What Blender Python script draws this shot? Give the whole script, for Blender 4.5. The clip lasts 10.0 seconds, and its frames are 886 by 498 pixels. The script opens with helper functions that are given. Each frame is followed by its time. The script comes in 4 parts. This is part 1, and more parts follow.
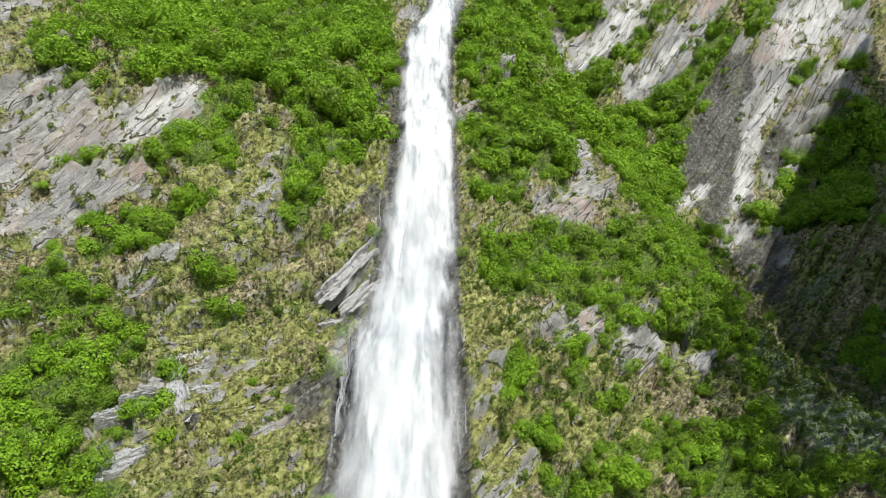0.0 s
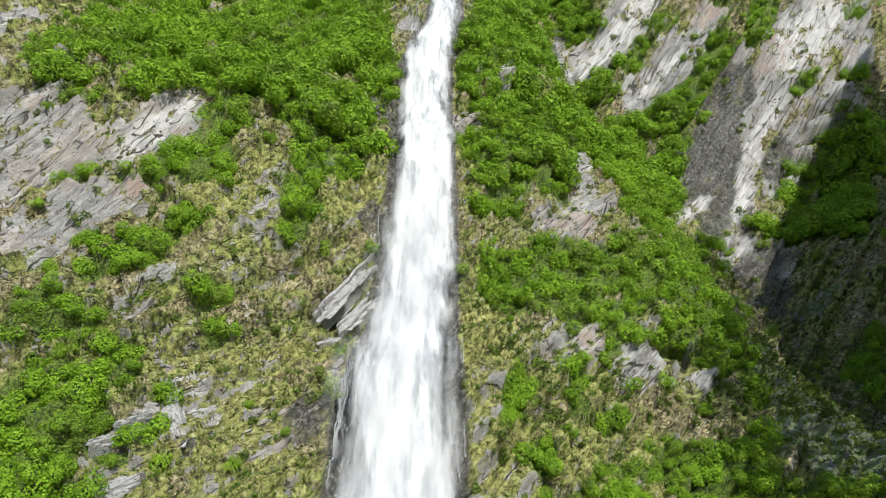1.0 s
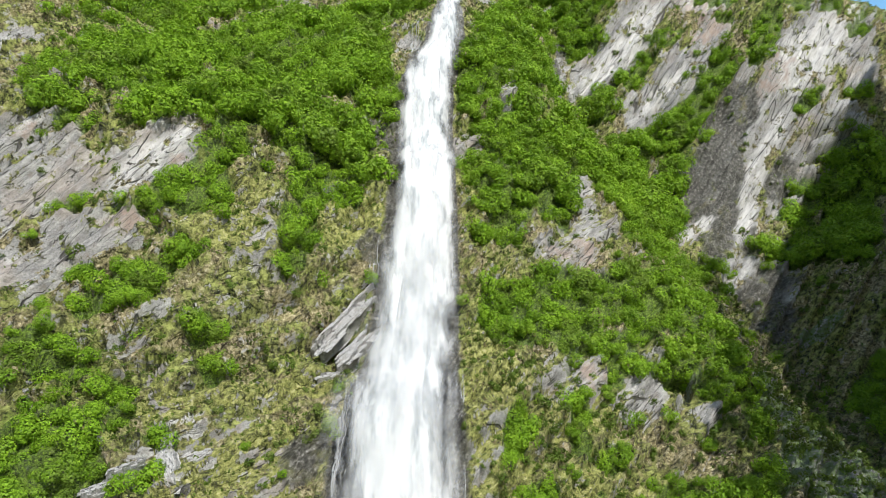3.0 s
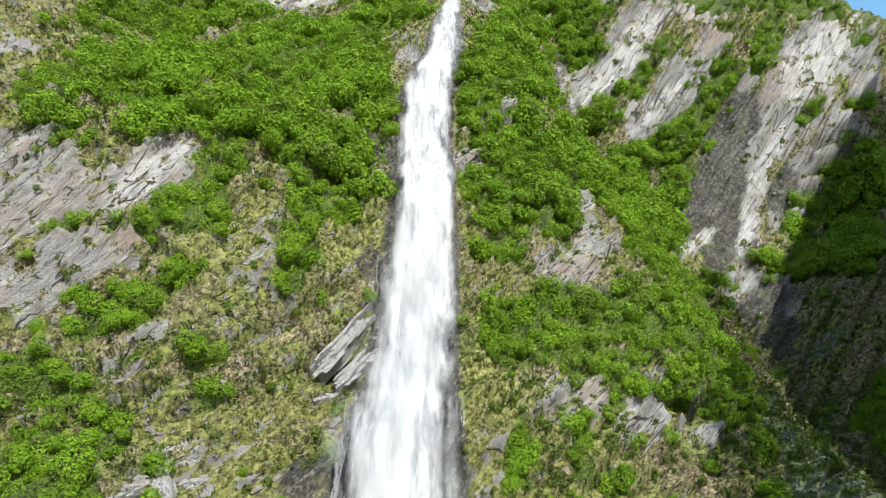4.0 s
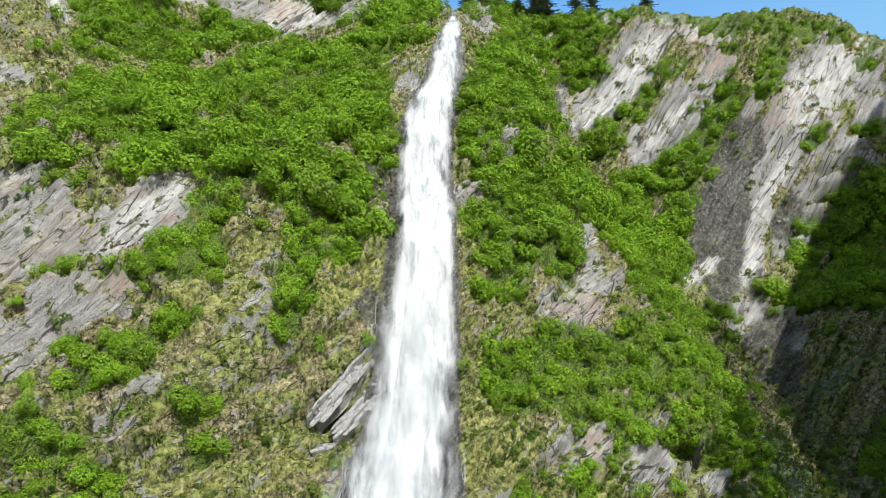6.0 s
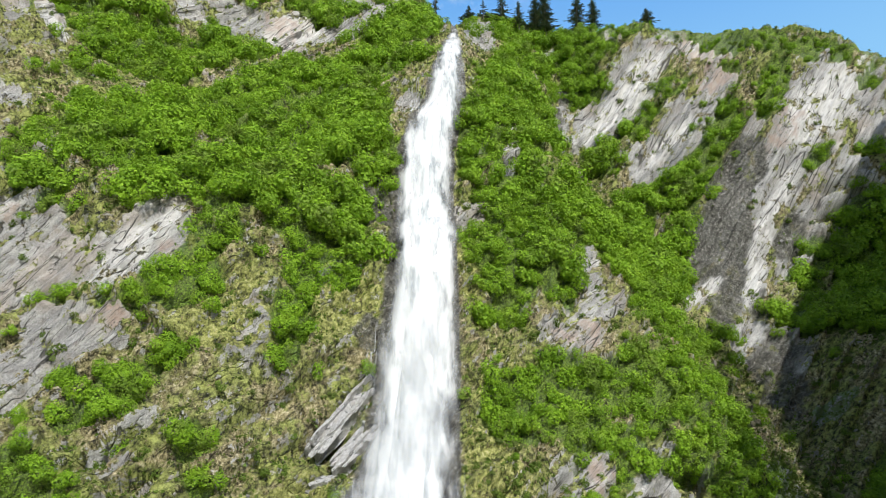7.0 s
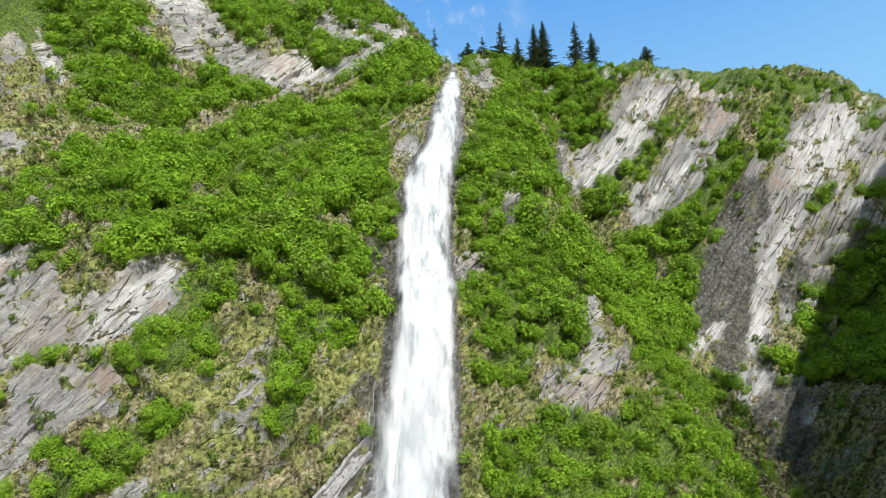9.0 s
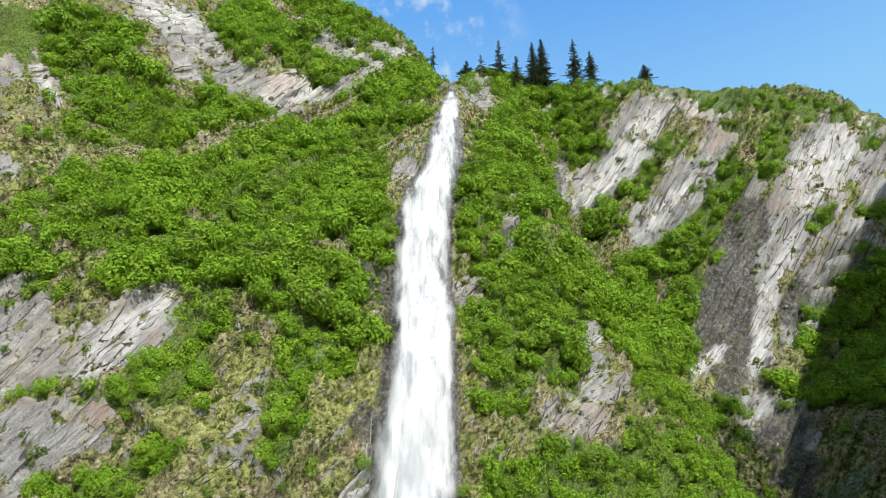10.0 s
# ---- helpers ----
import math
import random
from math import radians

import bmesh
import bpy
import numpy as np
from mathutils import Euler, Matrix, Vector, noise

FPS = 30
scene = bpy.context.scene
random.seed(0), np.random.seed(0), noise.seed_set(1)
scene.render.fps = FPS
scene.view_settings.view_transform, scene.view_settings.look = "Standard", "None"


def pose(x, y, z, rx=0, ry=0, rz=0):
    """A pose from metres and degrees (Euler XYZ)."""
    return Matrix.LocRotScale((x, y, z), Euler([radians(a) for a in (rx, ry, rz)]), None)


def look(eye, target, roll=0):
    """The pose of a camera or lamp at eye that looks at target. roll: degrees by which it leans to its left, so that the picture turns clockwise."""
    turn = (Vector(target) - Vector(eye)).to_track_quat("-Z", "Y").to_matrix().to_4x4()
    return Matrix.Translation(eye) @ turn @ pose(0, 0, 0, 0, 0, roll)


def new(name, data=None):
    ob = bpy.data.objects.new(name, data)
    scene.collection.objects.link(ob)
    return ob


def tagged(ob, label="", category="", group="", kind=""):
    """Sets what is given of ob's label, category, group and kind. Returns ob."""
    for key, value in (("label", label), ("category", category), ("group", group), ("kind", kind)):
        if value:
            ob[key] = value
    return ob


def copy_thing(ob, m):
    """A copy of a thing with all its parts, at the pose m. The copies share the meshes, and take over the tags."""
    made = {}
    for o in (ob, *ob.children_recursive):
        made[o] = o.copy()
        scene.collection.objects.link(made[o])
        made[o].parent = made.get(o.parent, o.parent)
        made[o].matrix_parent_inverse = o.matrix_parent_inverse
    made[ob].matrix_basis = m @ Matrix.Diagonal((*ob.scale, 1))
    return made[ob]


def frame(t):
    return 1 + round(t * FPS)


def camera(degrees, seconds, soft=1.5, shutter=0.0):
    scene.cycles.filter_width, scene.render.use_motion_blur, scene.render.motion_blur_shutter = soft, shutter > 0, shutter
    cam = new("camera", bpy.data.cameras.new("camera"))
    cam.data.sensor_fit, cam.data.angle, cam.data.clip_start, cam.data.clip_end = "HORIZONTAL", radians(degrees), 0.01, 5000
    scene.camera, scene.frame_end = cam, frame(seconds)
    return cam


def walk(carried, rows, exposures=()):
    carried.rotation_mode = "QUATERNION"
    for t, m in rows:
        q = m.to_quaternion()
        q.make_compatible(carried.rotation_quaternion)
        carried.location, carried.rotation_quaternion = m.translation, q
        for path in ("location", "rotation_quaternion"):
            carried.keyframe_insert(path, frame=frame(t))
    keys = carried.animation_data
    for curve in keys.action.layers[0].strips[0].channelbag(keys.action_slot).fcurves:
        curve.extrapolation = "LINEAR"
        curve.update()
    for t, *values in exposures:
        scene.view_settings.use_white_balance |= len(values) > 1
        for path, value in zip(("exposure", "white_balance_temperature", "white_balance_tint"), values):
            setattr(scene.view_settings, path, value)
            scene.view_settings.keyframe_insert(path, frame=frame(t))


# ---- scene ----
# ------------------------------------------------------------ camera
cam = camera(66.6, 10.0, 0.6)
METRES, EYE, TILT, LEAN, TURN = 28.0, 25.0, 19.0, 0.0, 0.0
ROWS = [
    (0.0, 0.0, 0.0, 0.0, 0.0, 0.0, 0.0),
    (0.5, 0.0017, 0.0139, 0.0451, 0.0, 0.02, 0.0),
    (1.0, 0.0027, 0.0275, 0.0851, -0.02, 0.05, -0.04),
    (1.5, 0.0027, 0.0409, 0.1231, -0.03, 0.06, -0.07),
    (2.0, 0.0016, 0.0552, 0.1614, -0.05, 0.05, -0.1),
    (2.5, 0.0001, 0.068, 0.1999, -0.05, 0.05, -0.13),
    (4.0, -0.0032, 0.1147, 0.338, -0.1, -0.03, -0.18),
    (4.5, -0.0051, 0.134, 0.3913, -0.12, -0.05, -0.21),
    (5.0, -0.0067, 0.1524, 0.4445, -0.13, -0.06, -0.24),
    (5.5, -0.0082, 0.1712, 0.4979, -0.15, -0.07, -0.26),
    (7.0, -0.0154, 0.2322, 0.6525, -0.21, 0.53, -0.31),
    (7.5, -0.0184, 0.2501, 0.7028, -0.23, 0.92, -0.32),
    (8.0, -0.0204, 0.2652, 0.7516, -0.25, 1.31, -0.32),
    (8.5, -0.0209, 0.2793, 0.8, -0.29, 1.69, -0.31),
    (9.0, -0.0213, 0.294, 0.8476, -0.32, 2.06, -0.29),
    (9.5, -0.0205, 0.3089, 0.8958, -0.36, 2.45, -0.27),
    (10.0, -0.0191, 0.3255, 0.9446, -0.41, 2.83, -0.24),
]
walk(cam, [(t, pose(0, 0, EYE, TILT, LEAN, TURN) @ pose(METRES * x, METRES * y, METRES * z, 90 + pitch, roll, yaw)) for t, x, y, z, yaw, pitch, roll in ROWS])

# ------------------------------------------------------------ light
SUN_UP, SUN_SIDE = 36.0, 18.0          # height above the horizon, degrees to the right of straight behind
scene.view_settings.exposure = 0.29
toward_sun = Vector((math.sin(radians(SUN_SIDE)) * math.cos(radians(SUN_UP)), -math.cos(radians(SUN_SIDE)) * math.cos(radians(SUN_UP)), math.sin(radians(SUN_UP))))
world = bpy.data.worlds.new("sky")
world.use_nodes = True
scene.world = world
sky = world.node_tree.nodes.new("ShaderNodeTexSky")
sky.sky_type, sky.sun_disc = "NISHITA", False
sky.sun_elevation, sky.sun_rotation = radians(SUN_UP), radians(180 - SUN_SIDE)
sky.air_density, sky.dust_density, sky.ozone_density = 1.0, 0.6, 1.5
back = world.node_tree.nodes["Background"]
world.node_tree.links.new(sky.outputs[0], back.inputs[0])
back.inputs[1].default_value = 0.107
sun = new("sun", bpy.data.lights.new("sun", "SUN"))
sun.data.energy, sun.data.angle, sun.data.color = 4.5, radians(0.5), (1.0, 0.96, 0.88)
sun.matrix_world = look(toward_sun * 400, (0, 0, 0))


# ------------------------------------------------------------ materials
def material(name):
    m = bpy.data.materials.new(name)
    m.use_nodes = True
    tree = m.node_tree
    return m, tree, tree.nodes["Principled BSDF"]


def node(tree, kind, **values):
    n = tree.nodes.new("ShaderNode" + kind)
    for key, value in values.items():
        if key in n.inputs:
            n.inputs[key].default_value = value
    return n


def ramp(tree, source, stops):
    n = tree.nodes.new("ShaderNodeValToRGB")
    e = n.color_ramp.elements
    while len(e) < len(stops):
        e.new(0.5)
    for spot, (at, colour) in zip(e, stops):
        spot.position, spot.color = at, (*colour, 1)
    tree.links.new(source, n.inputs[0])
    return n.outputs[0]


def mix(tree, factor, a, b, how="MIX"):
    n = tree.nodes.new("ShaderNodeMix")
    n.data_type, n.blend_type = "RGBA", how
    for socket, value in ((n.inputs[0], factor), (n.inputs[6], a), (n.inputs[7], b)):
        if isinstance(value, (int, float)):
            socket.default_value = value
        elif isinstance(value, tuple):
            socket.default_value = (*value, 1)
        else:
            tree.links.new(value, socket)
    return n.outputs[2]


def maths(tree, how, a, b=0.5, c=0.0):
    n = tree.nodes.new("ShaderNodeMath")
    n.operation = how
    for socket, value in zip(n.inputs, (a, b, c)):
        if isinstance(value, (int, float)):
            socket.default_value = value
        else:
            tree.links.new(value, socket)
    return n.outputs[0]


def ranged(tree, source, a, b, lo=0.0, hi=1.0):
    n = tree.nodes.new("ShaderNodeMapRange")
    n.interpolation_type = "SMOOTHSTEP"
    tree.links.new(source, n.inputs[0])
    for socket, value in zip(n.inputs[1:5], (a, b, lo, hi)):
        socket.default_value = value
    return n.outputs[0]


def attribute(tree, name):
    n = tree.nodes.new("ShaderNodeAttribute")
    n.attribute_name = name
    return n.outputs["Fac"]


def speckle(tree, vector, scale, detail=4.0, rough=0.6):
    n = node(tree, "TexNoise", Scale=scale, Detail=detail, Roughness=rough)
    tree.links.new(vector, n.inputs["Vector"])
    return n.outputs["Fac"]


def cliff_material():
    """Grey slaty rock with slanting grain, moss, dry grass and low herbs where soil holds."""
    m, tree, bsdf = material("cliff")
    link = tree.links.new
    place = node(tree, "TexCoord").outputs["Object"]
    fine = speckle(tree, place, 1.7, 7, 0.75)
    broad = speckle(tree, place, 0.09, 3, 0.55)
    patch = speckle(tree, place, 0.35, 5, 0.6)

    def on_beds(long, short):
        """Places on the slope, measured along the beds and across them, in pieces of that size."""
        spot = node(tree, "CombineXYZ")
        link(maths(tree, "MULTIPLY", attribute(tree, "along_bed"), 1 / long), spot.inputs[0])
        link(maths(tree, "MULTIPLY", attribute(tree, "across_bed"), 1 / short), spot.inputs[1])
        return spot.outputs[0]

    streak = speckle(tree, on_beds(3.2, 0.55), 1.0, 6, 0.6)
    band = speckle(tree, on_beds(14.0, 2.2), 1.0, 3, 0.55)
    rock = ramp(tree, streak, [(0.30, (0.27, 0.27, 0.27)), (0.45, (0.35, 0.35, 0.35)), (0.56, (0.42, 0.42, 0.415)), (0.72, (0.52, 0.52, 0.51))])
    rock = mix(tree, ranged(tree, band, 0.40, 0.56, 0.5, 0.0), rock, (0.25, 0.245, 0.24))
    grit = speckle(tree, place, 4.5, 6, 0.8)
    rock = mix(tree, 1.0, rock, ranged(tree, grit, 0.34, 0.62, 0.66, 1.2), "MULTIPLY")
    rock = mix(tree, ranged(tree, broad, 0.54, 0.66, 0.0, 0.4), rock, (0.36, 0.29, 0.24))
    rock = mix(tree, ranged(tree, fine, 0.36, 0.46, 0.3, 0.0), rock, (0.12, 0.115, 0.11))
    # split blocks of the beds: each with its own shade and tilt, dark joints between
    joints, tilts, shades = [], [], []
    for long, short, wander in ((7.0, 1.7, 0.10), (2.3, 0.62, 0.14)):
        bent = node(tree, "VectorMath")
        bent.operation = "MULTIPLY_ADD"
        drift = node(tree, "TexNoise", Scale=1.6, Detail=3.0)
        flat = on_beds(long, short)
        link(flat, drift.inputs["Vector"])
        link(drift.outputs["Color"], bent.inputs[0])
        bent.inputs[1].default_value = (wander, wander, 0.0)
        link(flat, bent.inputs[2])
        cracks, cells = node(tree, "TexVoronoi"), node(tree, "TexVoronoi")
        for cell in (cracks, cells):
            cell.voronoi_dimensions = "2D"
            cell.inputs["Scale"].default_value = 1.0
            link(bent.outputs[0], cell.inputs["Vector"])
        cracks.feature = "DISTANCE_TO_EDGE"
        joints.append(maths(tree, "ADD", cracks.outputs["Distance"], maths(tree, "MULTIPLY", maths(tree, "SUBTRACT", patch, 0.46), 0.45)))
        local, way, dot = (node(tree, "VectorMath") for k in range(3))
        local.operation, way.operation, dot.operation = "SUBTRACT", "SUBTRACT", "DOT_PRODUCT"
        link(bent.outputs[0], local.inputs[0])
        link(cells.outputs["Position"], local.inputs[1])
        link(cells.outputs["Color"], way.inputs[0])
        way.inputs[1].default_value = (0.5, 0.5, 0.5)
        link(local.outputs[0], dot.inputs[0])
        link(way.outputs[0], dot.inputs[1])
        tilts.append(dot.outputs["Value"])
        shades.append(maths(tree, "MULTIPLY_ADD", cells.outputs["Color"], 0.36, 0.83))
    rock = mix(tree, 1.0, rock, maths(tree, "MULTIPLY", shades[0], shades[1]), "MULTIPLY")
    crack = maths(tree, "MULTIPLY", ranged(tree, joints[0], -0.02, 0.03, 0.15, 1.0), ranged(tree, joints[1], -0.07, 0.0, 0.4, 1.0))
    rock = mix(tree, ranged(tree, patch, 0.56, 0.72, 0.0, 0.5), rock, (0.21, 0.175, 0.13))
    rock = mix(tree, maths(tree, "MULTIPLY", attribute(tree, "pale"), ranged(tree, streak, 0.36, 0.56, 0.35, 0.85)), rock, mix(tree, 1.0, (0.64, 0.635, 0.63), shades[1], "MULTIPLY"))
    rock = mix(tree, maths(tree, "MULTIPLY", attribute(tree, "rust"), ranged(tree, patch, 0.40, 0.60, 0.0, 0.6)), rock, (0.40, 0.29, 0.235))
    # long thin partings between the beds
    for long, short, thin in ((22.0, 2.8, 0.007), (14.0, 1.2, 0.008), (7.0, 0.5, 0.009)):
        line = maths(tree, "ABSOLUTE", maths(tree, "SUBTRACT", speckle(tree, on_beds(long, short), 1.0, 1.5, 0.4), 0.5))
        shown = ranged(tree, speckle(tree, on_beds(6.0 * short + 1.0, 2.6 * short), 1.0, 3, 0.6), 0.43, 0.53, 1.0, 0.0)
        line = maths(tree, "SUBTRACT", 1.0, maths(tree, "MULTIPLY", ranged(tree, line, thin * 0.4, thin * 1.6, 1.0, 0.0), shown))
        crack = maths(tree, "MULTIPLY", crack, line)
    rock = mix(tree, crack, (0.085, 0.082, 0.078), rock)
    # soil and moss tones; their near-black low ends stand in for shade in cracks
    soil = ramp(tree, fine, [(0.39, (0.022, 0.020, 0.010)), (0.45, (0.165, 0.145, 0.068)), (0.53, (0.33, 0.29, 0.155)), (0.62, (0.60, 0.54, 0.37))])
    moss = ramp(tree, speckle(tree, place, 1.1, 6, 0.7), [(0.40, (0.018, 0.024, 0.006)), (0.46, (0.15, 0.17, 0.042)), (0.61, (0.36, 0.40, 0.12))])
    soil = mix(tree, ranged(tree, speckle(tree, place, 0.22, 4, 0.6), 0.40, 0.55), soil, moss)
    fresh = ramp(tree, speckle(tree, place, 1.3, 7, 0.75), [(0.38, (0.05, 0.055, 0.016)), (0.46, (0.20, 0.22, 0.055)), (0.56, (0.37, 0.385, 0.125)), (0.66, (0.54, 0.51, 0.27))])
    soil = mix(tree, ranged(tree, maths(tree, "ADD", attribute(tree, "lush"), maths(tree, "SUBTRACT", patch, 0.5)), 0.25, 0.7), soil, fresh)
    # shade of crevices painted into the soil colour by noise, without real dips
    crevice_shade = ranged(tree, speckle(tree, place, 0.8, 5, 0.7), 0.38, 0.48, 0.35, 1.0)
    soil = mix(tree, 1.0, soil, crevice_shade, "MULTIPLY")
    cover = maths(tree, "ADD", maths(tree, "MULTIPLY_ADD", attribute(tree, "bare"), 0.74, -0.08), maths(tree, "MULTIPLY", maths(tree, "SUBTRACT", fine, 0.5), 1.5))
    cover = maths(tree, "ADD", cover, maths(tree, "MULTIPLY", maths(tree, "SUBTRACT", patch, 0.5), 2.0))
    stony = ranged(tree, cover, 0.36, 0.52)
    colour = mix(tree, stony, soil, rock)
    # undergrowth green below the thickets, its colour darkened for the shade between bushes
    shaded_undergrowth = ramp(tree, speckle(tree, place, 3.2, 6, 0.8), [(0.38, (0.012, 0.022, 0.004)), (0.48, (0.06, 0.12, 0.010)), (0.60, (0.20, 0.33, 0.025))])
    colour = mix(tree, ranged(tree, maths(tree, "ADD", attribute(tree, "brush"), maths(tree, "SUBTRACT", fine, 0.5)), 0.3, 0.75, 0.0, 0.85), colour, shaded_undergrowth)
    gravel = ramp(tree, speckle(tree, place, 3.5, 3, 0.8), [(0.3, (0.10, 0.10, 0.105)), (0.5, (0.27, 0.27, 0.28)), (0.7, (0.46, 0.46, 0.48))])
    gravel = mix(tree, ranged(tree, speckle(tree, place, 0.8, 5, 0.7), 0.36, 0.52, 0.0, 0.9), gravel, (0.14, 0.21, 0.07))
    colour = mix(tree, ranged(tree, maths(tree, "ADD", attribute(tree, "scree"), maths(tree, "SUBTRACT", patch, 0.5)), 0.35, 0.6), colour, gravel)
    wet = ranged(tree, maths(tree, "ADD", attribute(tree, "wet"), maths(tree, "MULTIPLY", maths(tree, "SUBTRACT", patch, 0.5), 0.9)), 0.3, 0.8)
    colour = mix(tree, wet, colour, ramp(tree, speckle(tree, place, 1.5, 7, 0.8), [(0.36, (0.014, 0.014, 0.011)), (0.47, (0.056, 0.054, 0.044)), (0.56, (0.14, 0.138, 0.12)), (0.66, (0.42, 0.415, 0.40))]))
    link(colour, bsdf.inputs["Base Color"])
    link(ranged(tree, wet, 0.0, 1.0, 0.9, 0.35), bsdf.inputs["Roughness"])
    bump = node(tree, "Bump", Strength=1.0, Distance=0.65)
    height = maths(tree, "ADD", maths(tree, "MULTIPLY", streak, 0.35), maths(tree, "ADD", maths(tree, "MULTIPLY_ADD", fine, 0.6, maths(tree, "MULTIPLY", grit, 0.22)), maths(tree, "MULTIPLY", crack, 0.6)))
    height = maths(tree, "ADD", height, maths(tree, "MULTIPLY", maths(tree, "ADD", maths(tree, "MULTIPLY", tilts[0], 0.55), maths(tree, "MULTIPLY", tilts[1], 0.22)), maths(tree, "MULTIPLY", maths(tree, "MULTIPLY_ADD", stony, 0.8, 0.2), maths(tree, "SUBTRACT", 1.0, attribute(tree, "scree")))))
    link(height, bump.inputs["Height"])
    link(bump.outputs[0], bsdf.inputs["Normal"])
    return m


def rock_material(name, dark, light, warm):
    m, tree, bsdf = material(name)
    place = node(tree, "TexCoord").outputs["Object"]
    grain = node(tree, "Mapping")
    grain.vector_type = "TEXTURE"
    grain.inputs["Scale"].default_value = (1.6, 0.7, 0.5)
    tree.links.new(place, grain.inputs[0])
    streak = speckle(tree, grain.outputs[0], 4.0, 6, 0.75)
    colour = ramp(tree, streak, [(0.28, dark), (0.5, tuple((a + b) / 2 for a, b in zip(dark, light))), (0.7, light)])
    colour = mix(tree, ranged(tree, speckle(tree, place, 0.7, 5, 0.65), 0.5, 0.68, 0.0, 0.7), colour, warm)
    split = node(tree, "TexVoronoi", Scale=0.8)
    split.feature = "DISTANCE_TO_EDGE"
    tree.links.new(grain.outputs[0], split.inputs["Vector"])
    joint = ranged(tree, maths(tree, "ADD", split.outputs["Distance"], maths(tree, "MULTIPLY", maths(tree, "SUBTRACT", streak, 0.42), 0.9)), 0.0, 0.05)
    colour = mix(tree, joint, tuple(0.4 * c for c in dark), colour)
    tree.links.new(colour, bsdf.inputs["Base Color"])
    bsdf.inputs["Roughness"].default_value = 0.7
    bump = node(tree, "Bump", Strength=1.0, Distance=0.4)
    tree.links.new(maths(tree, "MULTIPLY_ADD", joint, 0.4, streak), bump.inputs["Height"])
    tree.links.new(bump.outputs[0], bsdf.inputs["Normal"])
    return m


def leaf_material(name, dark, light, yellow, thin=0.35, grain=10.0, ragged=0.72):
    """Leaves, each of its own shade, letting some light through."""
    m, tree, bsdf = material(name)
    link = tree.links.new
    each = node(tree, "NewGeometry").outputs["Random Per Island"]
    colour = ramp(tree, each, [(0.0, dark), (0.35, light), (0.9, light), (1.0, yellow)])
    place = node(tree, "NewGeometry").outputs["Position"]
    colour = mix(tree, ranged(tree, speckle(tree, place, 0.16, 3, 0.6), 0.42, 0.66, 0.0, 0.55), colour, dark)
    colour = mix(tree, ranged(tree, speckle(tree, place, 0.31, 2, 0.5), 0.55, 0.7, 0.0, 0.5), colour, yellow)
    grey = mix(tree, 0.5, colour, tuple(0.5 * (a + b) for a, b in zip((0.17, 0.155, 0.075), dark)))
    colour = mix(tree, ranged(tree, speckle(tree, place, 0.13, 4, 0.65), 0.54, 0.64, 0.0, 1.0), colour, grey)
    leaflet = node(tree, "TexVoronoi", Scale=grain)
    link(place, leaflet.inputs["Vector"])
    colour = mix(tree, 1.0, colour, maths(tree, "MULTIPLY_ADD", leaflet.outputs["Color"], 0.5, 0.82), "MULTIPLY")
    tip = node(tree, "VectorMath")
    tip.operation = "SUBTRACT"
    link(leaflet.outputs["Color"], tip.inputs[0])
    tip.inputs[1].default_value = (0.5, 0.5, 0.5)
    turn_leaf = node(tree, "VectorMath")
    turn_leaf.operation = "MULTIPLY_ADD"
    link(tip.outputs[0], turn_leaf.inputs[0])
    turn_leaf.inputs[1].default_value = (0.3, 0.3, 0.3)
    link(node(tree, "NewGeometry").outputs["Normal"], turn_leaf.inputs[2])
    link(turn_leaf.outputs[0], bsdf.inputs["Normal"])
    hole = maths(tree, "GREATER_THAN", leaflet.outputs["Distance"], ragged)
    link(colour, bsdf.inputs["Base Color"])
    bsdf.inputs["Roughness"].default_value = 0.5
    bsdf.inputs["Specular IOR Level"].default_value = 0.18
    through_leaf = node(tree, "BsdfTranslucent")
    link(colour, through_leaf.inputs[0])
    both = node(tree, "MixShader", Fac=thin)
    link(bsdf.outputs[0], both.inputs[1])
    link(through_leaf.outputs[0], both.inputs[2])
    clear = node(tree, "MixShader")
    link(hole, clear.inputs[0])
    link(both.outputs[0], clear.inputs[1])
    link(node(tree, "BsdfTransparent").outputs[0], clear.inputs[2])
    link(clear.outputs[0], tree.nodes["Material Output"].inputs[0])
    return m


def bark_material(name, dark, light):
    m, tree, bsdf = material(name)
    place = node(tree, "TexCoord").outputs["Object"]
    tree.links.new(ramp(tree, speckle(tree, place, 9.0, 5, 0.7), [(0.3, dark), (0.7, light)]), bsdf.inputs["Base Color"])
    bsdf.inputs["Roughness"].default_value = 0.9
    return m


